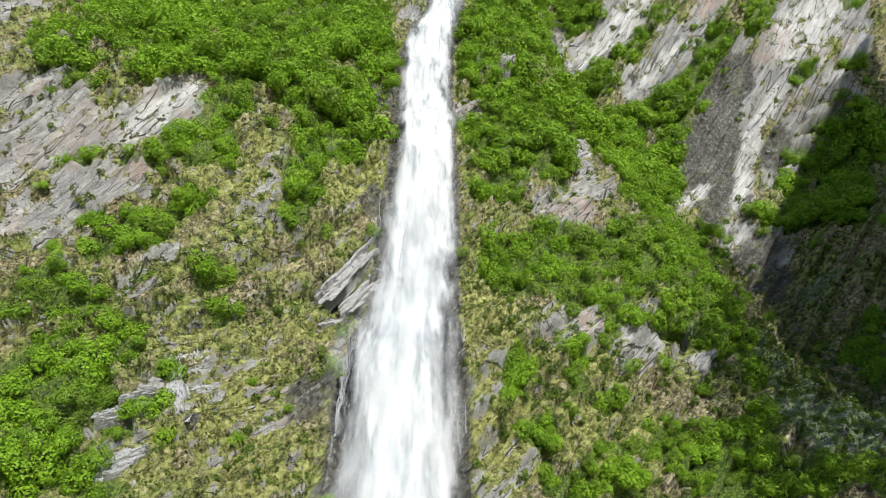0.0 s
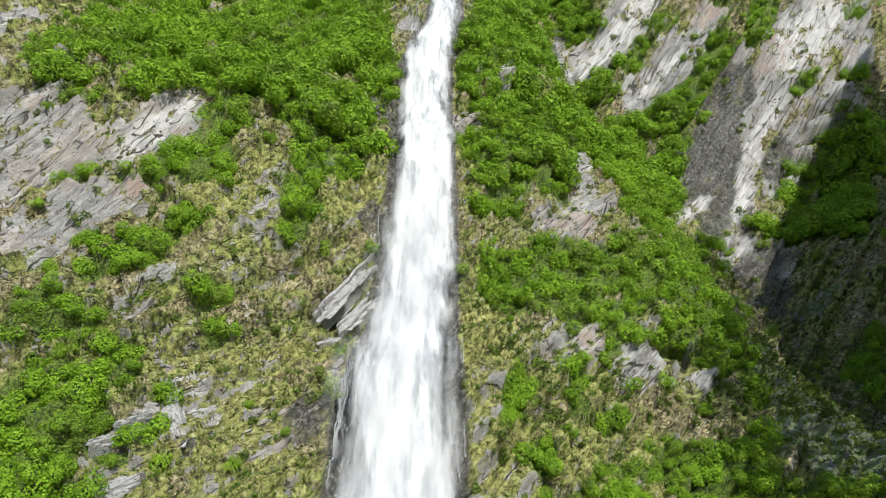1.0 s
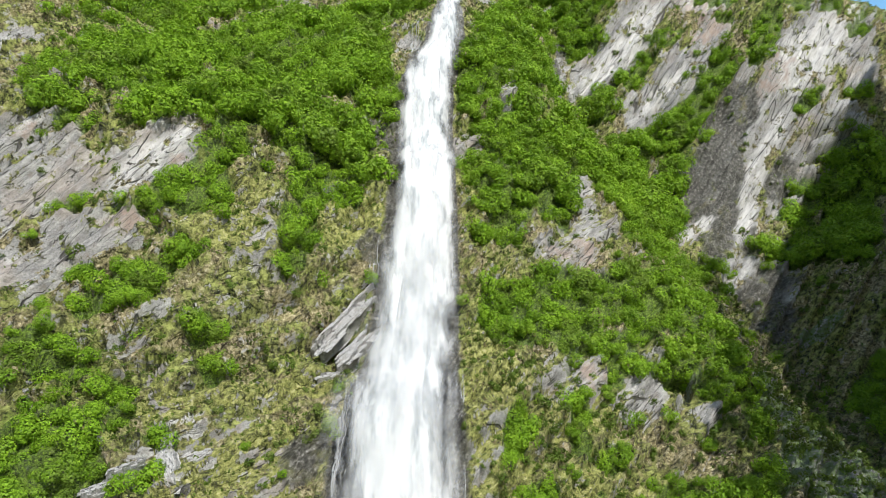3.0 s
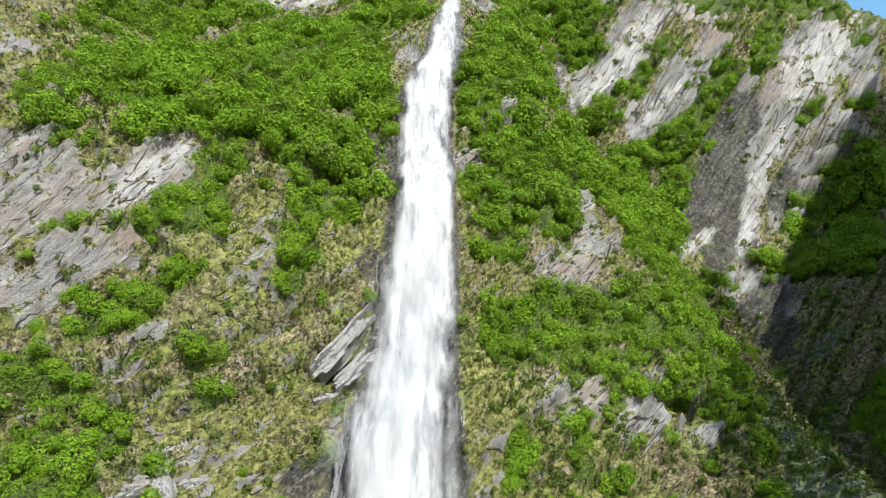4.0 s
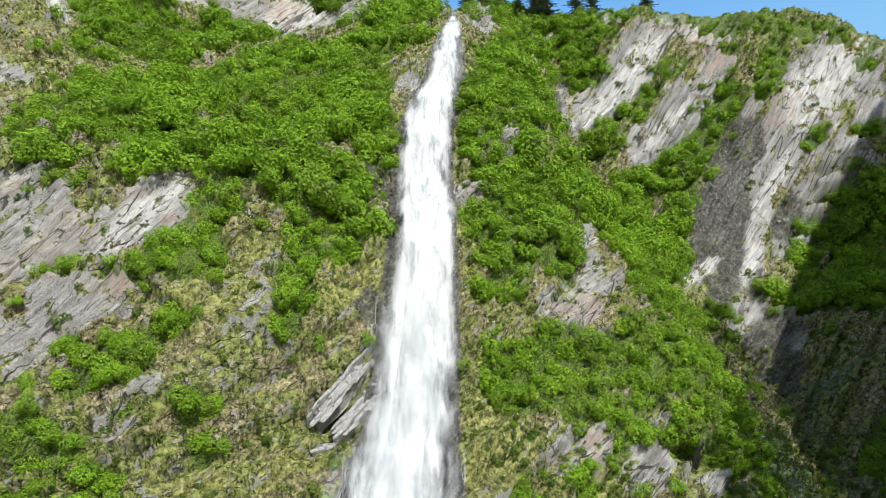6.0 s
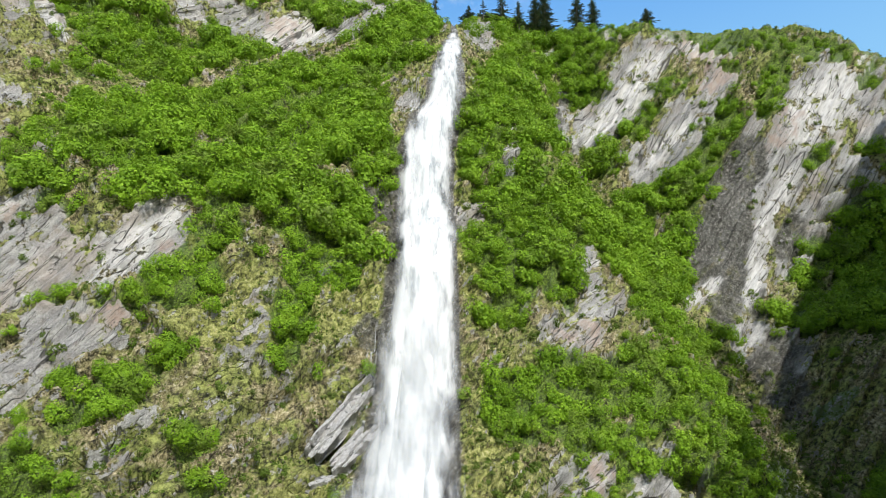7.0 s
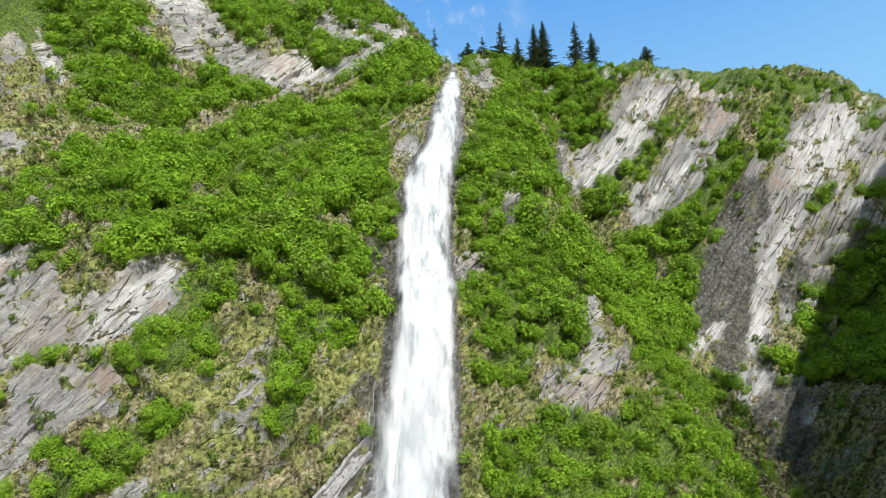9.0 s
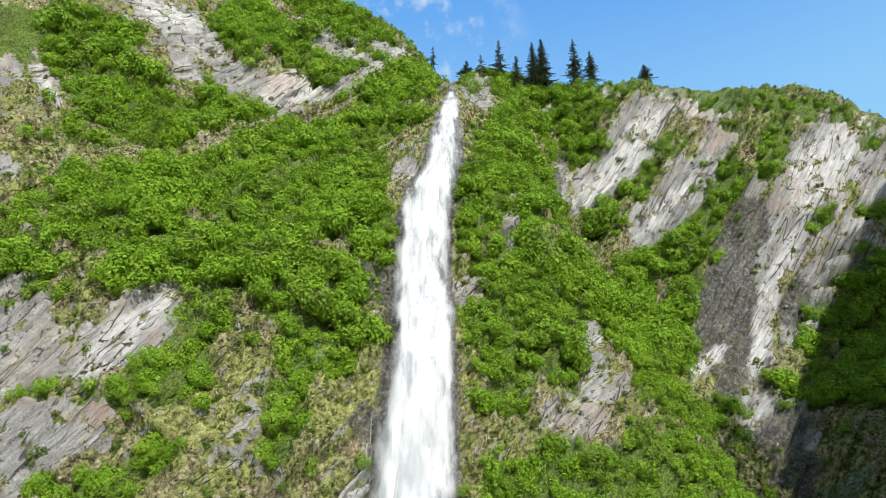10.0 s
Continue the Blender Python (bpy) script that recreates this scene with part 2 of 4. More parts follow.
def water_material(name, solid, soft, gap, most=1.0):
    """Falling white water: streaky, thinning towards its edges. solid: how much stays closed; soft: how wide the torn edge is."""
    m, tree, bsdf = material(name)
    link = tree.links.new
    flow = node(tree, "CombineXYZ")
    link(maths(tree, "MULTIPLY", attribute(tree, "sideways"), 1.1), flow.inputs[0])
    link(maths(tree, "MULTIPLY", attribute(tree, "down"), 0.14), flow.inputs[1])
    link(attribute(tree, "layer"), flow.inputs[2])
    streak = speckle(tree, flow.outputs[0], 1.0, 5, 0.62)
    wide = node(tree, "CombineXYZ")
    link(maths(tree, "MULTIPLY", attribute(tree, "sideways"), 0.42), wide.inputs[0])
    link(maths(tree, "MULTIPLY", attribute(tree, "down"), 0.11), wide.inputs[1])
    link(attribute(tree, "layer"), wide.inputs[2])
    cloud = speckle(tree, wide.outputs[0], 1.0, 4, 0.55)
    edge = attribute(tree, "inside")
    torn = maths(tree, "ADD", maths(tree, "MULTIPLY", maths(tree, "SUBTRACT", streak, 0.5), 0.7), maths(tree, "MULTIPLY", maths(tree, "SUBTRACT", cloud, 0.5), 2.6))
    a = maths(tree, "ADD", maths(tree, "MINIMUM", maths(tree, "MULTIPLY", edge, soft), 0.75), maths(tree, "ADD", torn, solid))
    a = ranged(tree, a, -0.05, 0.95, 0.0, most)
    a = maths(tree, "MULTIPLY", a, ranged(tree, edge, 0.0, 0.7))
    link(a, bsdf.inputs["Alpha"])
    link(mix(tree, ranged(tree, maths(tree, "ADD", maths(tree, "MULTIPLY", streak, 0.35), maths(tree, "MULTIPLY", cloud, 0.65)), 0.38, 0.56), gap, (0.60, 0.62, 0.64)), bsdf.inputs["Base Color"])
    bsdf.inputs["Roughness"].default_value = 0.7
    bsdf.inputs["Specular IOR Level"].default_value = 0.2
    return m


CLIFF = cliff_material()
SLATE = rock_material("slate", (0.15, 0.15, 0.155), (0.78, 0.78, 0.785), (0.34, 0.32, 0.29))
RUBBLE = rock_material("rubble", (0.10, 0.10, 0.10), (0.46, 0.455, 0.45), (0.22, 0.20, 0.15))
ALDER = leaf_material("alder_leaves", (0.085, 0.17, 0.012), (0.22, 0.385, 0.024), (0.32, 0.49, 0.042), 0.3)
HERB = leaf_material("herb_leaves", (0.06, 0.10, 0.014), (0.125, 0.20, 0.030), (0.195, 0.245, 0.065))
DRY = leaf_material("dry_grass_blades", (0.11, 0.09, 0.045), (0.25, 0.215, 0.115), (0.36, 0.32, 0.19), 0.2)
NEEDLES = leaf_material("spruce_needles", (0.035, 0.06, 0.032), (0.085, 0.12, 0.065), (0.17, 0.17, 0.12), 0.15)
BARK = bark_material("grey_bark", (0.06, 0.05, 0.04), (0.20, 0.18, 0.15))
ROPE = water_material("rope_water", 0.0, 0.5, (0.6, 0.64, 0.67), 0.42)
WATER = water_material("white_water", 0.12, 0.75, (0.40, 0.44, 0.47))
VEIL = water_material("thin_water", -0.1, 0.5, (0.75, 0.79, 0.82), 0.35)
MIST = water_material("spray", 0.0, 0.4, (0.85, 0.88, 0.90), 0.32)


# ------------------------------------------------------------ the mountainside
# It is laid out on a sloping plane: x across, s up the slope, n out of it.
SLOPE = radians(58)
COS, SIN = math.cos(SLOPE), math.sin(SLOPE)
FOOT_Y, FOOT_Z = 70.0, 20.0
ACROSS = np.array([-105, -80, -55, -35, -15, 2, 18, 32, 46, 60, 80, 110.0])
UPWARD = np.array([-10, 18, 42, 66, 90, 115, 140, 165.0])
SWELL = np.array([
    (19, 17, 14, 11, -4, -10, -16, -13, -6, -2, 6, 19),
    (18, 14, 9, 6, -4, -1, -7, -15, -10, -10, -5, 8),
    (18, 14, 9, 13, -3, -1, -5, -10, -14, -24, -11, 3),
    (18, 18, 21, 20, 10, 4, 3, -4, -19, -27, -12, -3),
    (20, 16, 18, 13, 11, 6, 6, -7, -19, -20, -24, -11),
    (25, 17, 7, 13, 11, 15, 5, -12, -13, -1, -2, 1),
    (32, 23, 8, 5, 7, 11, 3, -6, 0, 0, 13, 14),
    (38, 26, 15, 13, 9, 6, 1, -4, 12, 11, 14, 22),
], float)
CREST_X = [-130, -95, -65, -35, -25, -16, -7, -1, 3, 12, 20, 29, 36, 42, 52, 60, 73, 77, 85, 94, 97, 102, 125]
CREST_Z = [252, 243, 236, 208, 201, 192, 179, 164, 163, 174, 175, 173, 170, 162, 162, 159, 158, 156, 155, 152, 148, 145, 128]

# bare rock: x, s, half length, half width, turn in degrees
LEFT_SLABS = [(-58, 51, 9, 4.5, 42), (-52, 39, 7, 3, 42), (-62, 44, 8, 4, 42), (-40.4, 55.3, 8.9, 4, 54), (-51.8, 51.5, 3.6, 2.7, 35), (-55, 57.6, 4, 3.5, 3), (-50.7, 45.2, 3.4, 2.6, 39), (-43.2, 41.4, 3.9, 1.8, 3), (-41.5, 44.6, 4.4, 1.5, -8), (-60.3, 58.9, 4.7, 3.1, 41), (-55.2, 36.9, 4, 2.2, -86), (-80.3, 93.9, 8.3, 3.6, -84)]
UPPER_LEFT = [(-68.3, 164.6, 12.6, 9.5, -20), (-62.1, 151.9, 7.3, 3.7, -90), (-49.8, 152.9, 9.3, 4.9, -30), (-38.2, 149.9, 8.5, 6.3, -83), (-25.9, 153.4, 7.7, 4.4, 39), (-16.5, 162.4, 11, 4.8, 55), (-31.6, 176.4, 16.3, 4.8, -52), (-17.8, 179.6, 10.2, 5.2, -33), (-83.7, 127.2, 7.8, 2, -55), (-89.6, 126, 5.7, 2, -71), (-76.4, 95.2, 5.1, 2.4, -56), (-70, 100.5, 2.7, 0.9, -85), (-61.2, 77.1, 2.2, 1.4, -64), (-61.9, 116.7, 2.5, 1.3, -9), (-57.9, 72.5, 2, 1.5, -79), (-7.3, 105.1, 3.2, 2, 59)]
RIGHT_RIBS = [(10.3, 158, 14.7, 4.4, 80), (28.9, 164.2, 4.4, 2.5, 76), (46.1, 140.8, 20, 5.9, 48), (47.1, 157.6, 4.7, 2.3, -35), (66.4, 148.2, 9.1, 5.5, -63), (65.4, 135.5, 5.4, 3.8, 71), (52.4, 121.7, 11.5, 5, 41), (57.8, 130, 6.4, 3.2, 45), (27.9, 127.4, 11, 2.2, 74), (13.2, 97.3, 7.5, 2.2, 85), (4.6, 78.7, 4.3, 2.5, 35), (24.4, 68.3, 7.1, 2, 79), (24.5, 62.4, 5, 2.6, 41), (20.5, 56.2, 5.3, 2.4, 13)]
SHOULDER_FACE = [(20.5, 35, 3.9, 2.3, 63), (15.6, 31.7, 3.1, 2, 66), (28.4, 33.2, 4.2, 2.7, 53), (36.6, 31.7, 3.2, 1.8, 31)]
RIGHT_CLIFF = [(86.2, 124.6, 16.2, 7.6, 44), (72.3, 109.3, 16.3, 4.8, 49), (65.2, 91.5, 9.4, 3, 62), (53.6, 86.1, 9.4, 2.5, 41), (86.4, 106.3, 6.1, 5.6, -84), (76.9, 98.5, 8.7, 2.7, 48), (63.1, 107, 12.2, 2.9, 61), (55.7, 95.4, 6.7, 3.8, 49), (60.2, 74.5, 6.9, 4.5, 60), (96, 122, 8.4, 3.5, 70), (67, 73.1, 8.5, 3.4, 70)]
# rock that shows only here and there between moss and grass
WORN = [(6.6, 22.7, 4.6, 2.3, 73), (3.5, 16.6, 2.4, 1.8, 80), (6.4, 10.6, 4.6, 1.9, 27), (-29.4, 13.1, 2.9, 2.1, 77), (-27.6, 15.5, 1.9, 1.6, 47), (-23.6, 19.8, 2.9, 1.3, 60), (-22.5, 7.1, 3, 1, 57), (-36.9, 28.5, 5.1, 0.9, 65), (-24.4, 46.3, 3.1, 1.2, 50), (-16.9, 59.6, 3.4, 2.0, 53), (-46, 38, 6.0, 3.8, 35), (-24, 46, 2.9, 1.1, 53), (-36, 27, 3.6, 1.4, 50), (-28, 15, 4.6, 2.9, -65), (-31, 5, 3.0, 2.2, -79), (-19, 16, 4.3, 2.7, 60), (-34, 31, 2.3, 1.0, 46), (20, 34, 4.7, 2.6, 36), (28, 35, 5.8, 3.2, 62), (36, 37, 4.1, 2.1, 65), (16, 35, 4.0, 2.2, 45), (29, 36, 5.4, 3.3, 38), (21, 56, 5.5, 3.4, 48), (5.5, 8, 4.0, 1.8, 60)]
# thickets, in the same way
BRUSH_HIGH_LEFT = [(-86.7, 140.1, 16.3, 11.8, 58), (-74, 134.6, 10.7, 9.7, 80), (-64.4, 127.7, 14.3, 9, 20), (-49.5, 141.8, 9.6, 6.4, -36), (-71, 118.2, 7.6, 5, 53), (-39.7, 170.8, 27.7, 6.7, -49), (-30.6, 194.9, 38, 8, -51), (-21, 164, 7.2, 3.9, -30), (-10.8, 152.2, 10.4, 7.8, 50), (-37.8, 104.1, 42.7, 11.9, 46), (-19.2, 100.3, 20.7, 10.9, -84), (-27.8, 81.9, 14.9, 10.8, 83), (-41.1, 75.2, 14.2, 11.5, 60), (-57.9, 79.2, 11.9, 9.2, -51), (-56.8, 66.8, 8.6, 5.3, -31), (-54.6, 177.3, 17.5, 6.9, -78)]
BRUSH_MID_LEFT = [(-13.8, 81.3, 5.5, 4.1, 59), (-19.3, 72.3, 13.1, 6.2, 80), (-44.5, 64.9, 11, 4, -6), (-30.6, 66.5, 7.7, 4.8, 38), (-32.3, 57.5, 4.3, 3.2, 55), (-35.5, 53.7, 2.4, 2, 63), (-34.8, 49.3, 5, 3, 34), (-19.7, 60.8, 3.4, 2.5, 50), (-20.4, 56.8, 2.8, 2.1, 65), (-20.7, 49.7, 3.7, 2.5, 89), (-20.9, 45.1, 1.9, 1.4, 48), (-51.5, 48.5, 2.7, 1, 1), (-40.6, 47.2, 3.9, 1.5, 10), (-12.9, 63.2, 2.2, 1.4, 27), (-14.2, 58.9, 2.2, 1.7, 78), (-58.2, 61.4, 3.8, 2.1, -58), (-53.7, 63, 4.4, 2.5, -12), (-34.2, 51, 1.9, 1.5, 13)]
BRUSH_RIGHT = [(16, 173.4, 13.4, 5.7, 68), (17.4, 122.7, 36.4, 7.7, 81), (25, 158.5, 19.2, 6.6, 70), (6.9, 101.8, 7.9, 4.4, 77), (5, 90.9, 5.1, 2.6, 85), (36.1, 162.6, 15.1, 6.6, -75), (35.1, 144.7, 9.3, 5.4, 83), (36.7, 121.7, 5, 4.4, -49), (46.9, 130.3, 7, 3.5, 45), (54.9, 137.8, 5.7, 2.8, 22), (66.4, 133.3, 9.4, 2.9, 69), (63.2, 123.7, 6.1, 4.8, 87), (56.8, 115.2, 7.1, 5.5, 30), (53.3, 108.9, 7, 4.3, -28), (53.4, 99.9, 5, 4.2, 84), (46.9, 91.1, 9.6, 4.9, 65), (75.4, 127.2, 7.6, 3.3, 66)]
BRUSH_LEDGES = [(47.8, 158.8, 5.5, 3, -42), (76.6, 143.5, 7.3, 3.1, -43), (68.9, 153.8, 12.1, 5.1, -68), (86.5, 137, 9.9, 3.5, -12), (96.8, 132.3, 4.7, 3.6, 86), (83, 112.7, 4.7, 1.4, 24), (90.1, 113.4, 4.8, 1.3, -5), (79.5, 92.9, 5.9, 4.7, 46), (85.9, 90.2, 14.5, 4.7, 64), (73.8, 76.7, 5.1, 3.6, -26), (71.3, 80.7, 6, 2.6, 7), (46.3, 70.2, 9.5, 2.6, 38), (81.1, 78.7, 9.7, 4, 67), (93.5, 96.8, 5, 2.7, 77), (73.6, 79.7, 5.5, 4.2, 36), (67.2, 39.6, 8.5, 1.9, 64), (65.7, 81.7, 1.9, 1.6, 41)]
BRUSH_LOW_LEFT = [(-38.7, 34.3, 5.7, 3.5, 49), (-33.6, 39.5, 2.6, 1.9, 33), (-44.5, 36.4, 2.2, 1.3, -33), (-43.8, 23.3, 3.6, 2.9, -31), (-41.1, 21.7, 2.2, 1.6, 15), (-29.3, 30.7, 1.9, 1.3, 81), (-27.5, 26.7, 1.7, 1.1, 90), (-35.7, 20.2, 2.1, 2, 49), (-36.3, 16.8, 3, 2.4, 12), (-41.1, 16, 2.7, 2.2, -28), (-36.4, 11.4, 3.8, 2.7, -61), (-41.5, 12.1, 5, 3.1, -52), (-38.4, 5, 6, 3.6, -55), (-34.2, 0.6, 4.4, 2.2, 15), (-30.4, 10.9, 1.4, 1.1, -81), (-32.3, 7.5, 1.5, 1.3, 25), (-30.1, 16.2, 1.6, 0.9, 58), (-47.1, 19.7, 1.8, 1.2, -28)]
BRUSH_SHOULDER = [(16.3, 72.9, 15.1, 8.4, 43), (23.3, 86.5, 13.9, 5.6, 46), (32, 83.3, 13.5, 3.1, 73), (9.8, 79.1, 7.4, 4.8, 62), (19.8, 64.8, 6.1, 3.5, 52), (10.3, 61.2, 4.8, 2.9, -1), (36.8, 80.9, 13.8, 3.9, 67), (38.3, 74, 12.3, 4.2, 59), (41, 100.7, 10, 4.1, 65), (8.9, 56.8, 4.1, 1.6, 4), (9.5, 42, 5.7, 4.1, 78), (15.7, 45.6, 7.2, 4.5, 53), (28.1, 44.8, 14.5, 7.7, 46), (37.5, 49.1, 9.4, 7.1, 54), (39.6, 40.4, 8.1, 5.6, 67), (24.2, 37.8, 5.1, 3, 23), (32.4, 39.3, 6.2, 2.3, 22)]
BRUSH_LOW_RIGHT = [(9, 21.6, 3.8, 1.8, 70), (18.3, 28.9, 2.7, 1.5, 34), (17.4, 23, 2.8, 1.3, 73), (21.6, 22.8, 2.8, 1.6, 39), (11.7, 15, 2.3, 1.5, 33), (17.5, 16.3, 2.4, 1.1, 21), (21.5, 16, 5.7, 1.1, 16), (14.7, 10.7, 3, 2, 30), (20.7, 11.8, 3.8, 1.5, 16), (32.6, 15.6, 4, 3.4, 54), (37.2, 17, 4.4, 3.2, 60), (41.4, 20.9, 4.1, 2.6, 49), (36.8, 11.9, 5.3, 2.9, -8), (44, 11.8, 3.9, 2.5, 20), (49.4, 10.9, 3.9, 2.1, 48), (44.3, 32.3, 4.8, 2, 77), (38, 31.9, 1.9, 1.4, 24), (30, 18.7, 3.2, 2.4, 31)]
CLEARING = [(34.2, 36.0, 3.6, 2.6, 45), (-80, 108, 14.9, 5.8, -71)]
# bright moss and pale grass in the spray and below it
LUSH = [(-21.9, 11.7, 8.9, 7.4, 54), (-22.2, 25.8, 9, 1.9, 34), (6.2, 26.4, 20.8, 3.4, 85), (6.9, 13.2, 6.3, 4.5, 26), (20.6, 16.4, 9.2, 4.1, 22), (-26.5, 3.5, 5.5, 1.8, 23), (17, 27.4, 6.5, 3.3, 30), (-32.2, 0.5, 3.6, 1.8, 19), (-29.7, 20.4, 3.5, 2.2, 29), (-28.6, 45, 5.4, 3, 38), (-14.3, 54.9, 5, 4.1, 49), (-26.1, 48.6, 4.7, 4, 33), (5.2, 68.9, 8.6, 2.6, 88)]
SCREE = [(50.1, 36.1, 6.6, 3.8, -86), (50.2, 24, 9, 5.5, 65), (53.8, 19.2, 5.8, 2.7, 49), (67, 56.9, 3.3, 1.8, 21)]
PALE = [(66.3, 91.8, 8.4, 1.6, 62), (70.8, 101.7, 10.6, 1.9, 57), (86.6, 123.8, 12.4, 4.8, 43), (45.7, 138.4, 15.5, 3.5, 47), (-40.7, 54.9, 7.2, 2.4, 53), (-70.5, 167.9, 7.3, 5, 5), (-38.4, 151.1, 5.7, 5.5, 81), (-81.5, 123.9, 6.3, 1, -52), (53.1, 122.2, 6.9, 2.1, 39), (52.8, 85.6, 6, 0.9, 41), (66.5, 148.6, 6.9, 3.7, -55)]
RUST = [(74.6, 117.4, 5.7, 2.7, 44), (65.6, 138.1, 5.6, 3.9, 65), (64.8, 149.7, 5, 3.7, -48), (-40, 152.7, 5.6, 4.9, 15), (-41.5, 44.6, 3.2, 1.1, -8), (20.7, 56, 4.2, 1.7, 19), (-60.3, 59.4, 2.3, 1, 49), (20.6, 34.3, 3.1, 1.9, 58), (-36.7, 53.7, 1.8, 1.4, -79)]
DAMP = [(61.5, 104.4, 16, 5.0, 62), (56, 95, 11, 6.0, 52), (60, 84, 8, 4.5, 40), (74, 99, 6, 3, 50), (27.2, 127.5, 16.6, 1.8, 76), (-11, 78.7, 6.3, 2.5, -79), (-16.3, 17.4, 4.2, 3.3, -86), (-11, 51.3, 3.1, 2.5, 28), (62.4, 66.7, 9.2, 4.8, 73)]
HOLLOWS = [(87.6, 105.8, 4.6, 0.9, -14, 2.6), (83.8, 106.7, 2.7, 0.7, 16, 1.8), (90.4, 108.2, 5.1, 0.5, 20, 1.4), (86.9, 101.7, 3.9, 1.1, -22, 4.5), (47.7, 84.2, 8.3, 0.7, 54, 1.6), (53, 123.8, 6.1, 0.7, 36, 1.2), (85.9, 102, 4.4, 1.5, 0, 7), (47.5, 85.8, 3.1, 1.5, 52, 3.5), (34.4, 37.3, 3.0, 2.2, 49, 9), (-33.6, 24.8, 2.9, 0.9, 25, 3.0), (-37.3, 27.3, 4.6, 0.7, 52, 2.2), (-33.1, 8.0, 3.4, 1.0, 60, 2.6), (-26.9, 10.1, 2.0, 0.6, 55, 1.8), (-41.4, 18.7, 3.4, 1.0, 25, 2.8), (1.9, 72.7, 2.7, 1.3, 25, 2.6), (-35.5, 42.8, 4.2, 0.9, -33, 2.4), (-26.4, 58, 3.7, 0.9, 30, 2.0)]
KNOBS = [(41, 53, 7, 3.0), (37, 15, 8, 3.0), (4, 21, 5, 3.0), (90, 107, 5, 3.0), (-44, 25, 6, 3.0), (-21, 48, 6, 2.5), (-12, 76, 7, -4.0), (13, 65, 7, 2.5), (-16, 36, 5, -2.0), (42, 41, 7, 2.5), (28, 41, 6, 2.0), (82, 83, 8, 2.5), (14, 41, 6, 1.5), (62, 113, 6, -4.0), (74, 118, 7, 2.0), (41, 122, 6, 2.5), (33, 118, 5, -3.0)]
# the waterfall: s, left edge, right edge
FALL = np.array([
    (160.0, 2.2, 3.2), (148.7, 1.8, 3.5), (129.7, -0.6, 3.9), (113.3, -2.2, 4.2), (107.6, -2.7, 4.3), (104.1, -3.9, 3.4), (99.0, -6.0, 2.5), (92.6, -7.3, 1.8), (82.0, -7.5, 1.4), (68.2, -7.3, 1.8), (57.9, -7.4, 2.0), (51.6, -7.9, 2.0), (47.5, -8.8, 2.1), (42.4, -8.6, 2.0), (37.2, -8.9, 1.8), (30.6, -9.7, 1.4), (26.1, -11.1, 1.5), (21.2, -11.8, 1.7), (17.6, -11.7, 1.9), (13.5, -11.6, 2.0), (9.7, -11.4, 1.9), (6.0, -11.4, 1.8), (-30.0, -12.9, 2.2)])


def lattice(i, j, seed):
    k = (i * 374761393 + j * 668265263 + seed * 974634777) & 0xFFFFFFFF
    k = ((k ^ (k >> 13)) * 1274126177) & 0xFFFFFFFF
    return ((k ^ (k >> 16)) & 0xFFFF) / 32767.5 - 1.0


def grainy(x, y, size, octaves=4, seed=1, fold=False):
    """Fractal noise about -1 to 1; fold gives sharp ridges."""
    total, gain, scale, norm = 0.0, 1.0, 1.0 / size, 0.0
    for k in range(octaves):
        a, b = x * scale + 17.3 * k, y * scale - 9.1 * k
        i, j = np.floor(a).astype(np.int64), np.floor(b).astype(np.int64)
        f, g = a - i, b - j
        f, g = f * f * (3 - 2 * f), g * g * (3 - 2 * g)
        low = lattice(i, j, seed + k) * (1 - f) + lattice(i + 1, j, seed + k) * f
        high = lattice(i, j + 1, seed + k) * (1 - f) + lattice(i + 1, j + 1, seed + k) * f
        v = low * (1 - g) + high * g
        total = total + gain * (1 - 2 * np.abs(v) if fold else v)
        norm, gain, scale = norm + gain, gain * 0.5, scale * 2.03
    return total / norm


def smooth(a, b, v):
    t = np.clip((v - a) / (b - a), 0, 1)
    return t * t * (3 - 2 * t)


def patches(x, s, ovals, rag=0.6, size=4.0, seed=40):
    """How far a place lies within one of the ovals, with ragged edges."""
    ragged = rag * grainy(x, s, size, 4, seed)
    best = np.zeros_like(x)
    for cx, cs, a, b, turn in ovals:
        c, w = math.cos(radians(turn)), math.sin(radians(turn))
        d = np.hypot(((x - cx) * c + (s - cs) * w) / a, ((s - cs) * c - (x - cx) * w) / b)
        best = np.maximum(best, smooth(1.3, 0.85, d + ragged))
    return best


def swell(x, s):
    x, s = np.clip(x, ACROSS[0], ACROSS[-1]), np.clip(s, UPWARD[0], UPWARD[-1])
    i = np.clip(np.searchsorted(ACROSS, x, side="right") - 1, 0, len(ACROSS) - 2)
    j = np.clip(np.searchsorted(UPWARD, s, side="right") - 1, 0, len(UPWARD) - 2)
    f, g = (x - ACROSS[i]) / (ACROSS[i + 1] - ACROSS[i]), (s - UPWARD[j]) / (UPWARD[j + 1] - UPWARD[j])
    return (SWELL[j, i] * (1 - f) + SWELL[j, i + 1] * f) * (1 - g) + (SWELL[j + 1, i] * (1 - f) + SWELL[j + 1, i + 1] * f) * g


def broad_face(x, s):
    """The large forms alone."""
    n = sum(swell(x + a, s + b) for a in (-4, 0, 4) for b in (-4, 0, 4)) / 9
    for cx, cs, r, out in KNOBS:
        n = n + out * np.exp(-((x - cx) ** 2 + (s - cs) ** 2) / r ** 2)
    return n


def fall_edges(s):
    k = FALL[::-1]
    return np.interp(s, k[:, 0], k[:, 1]), np.interp(s, k[:, 0], k[:, 2])


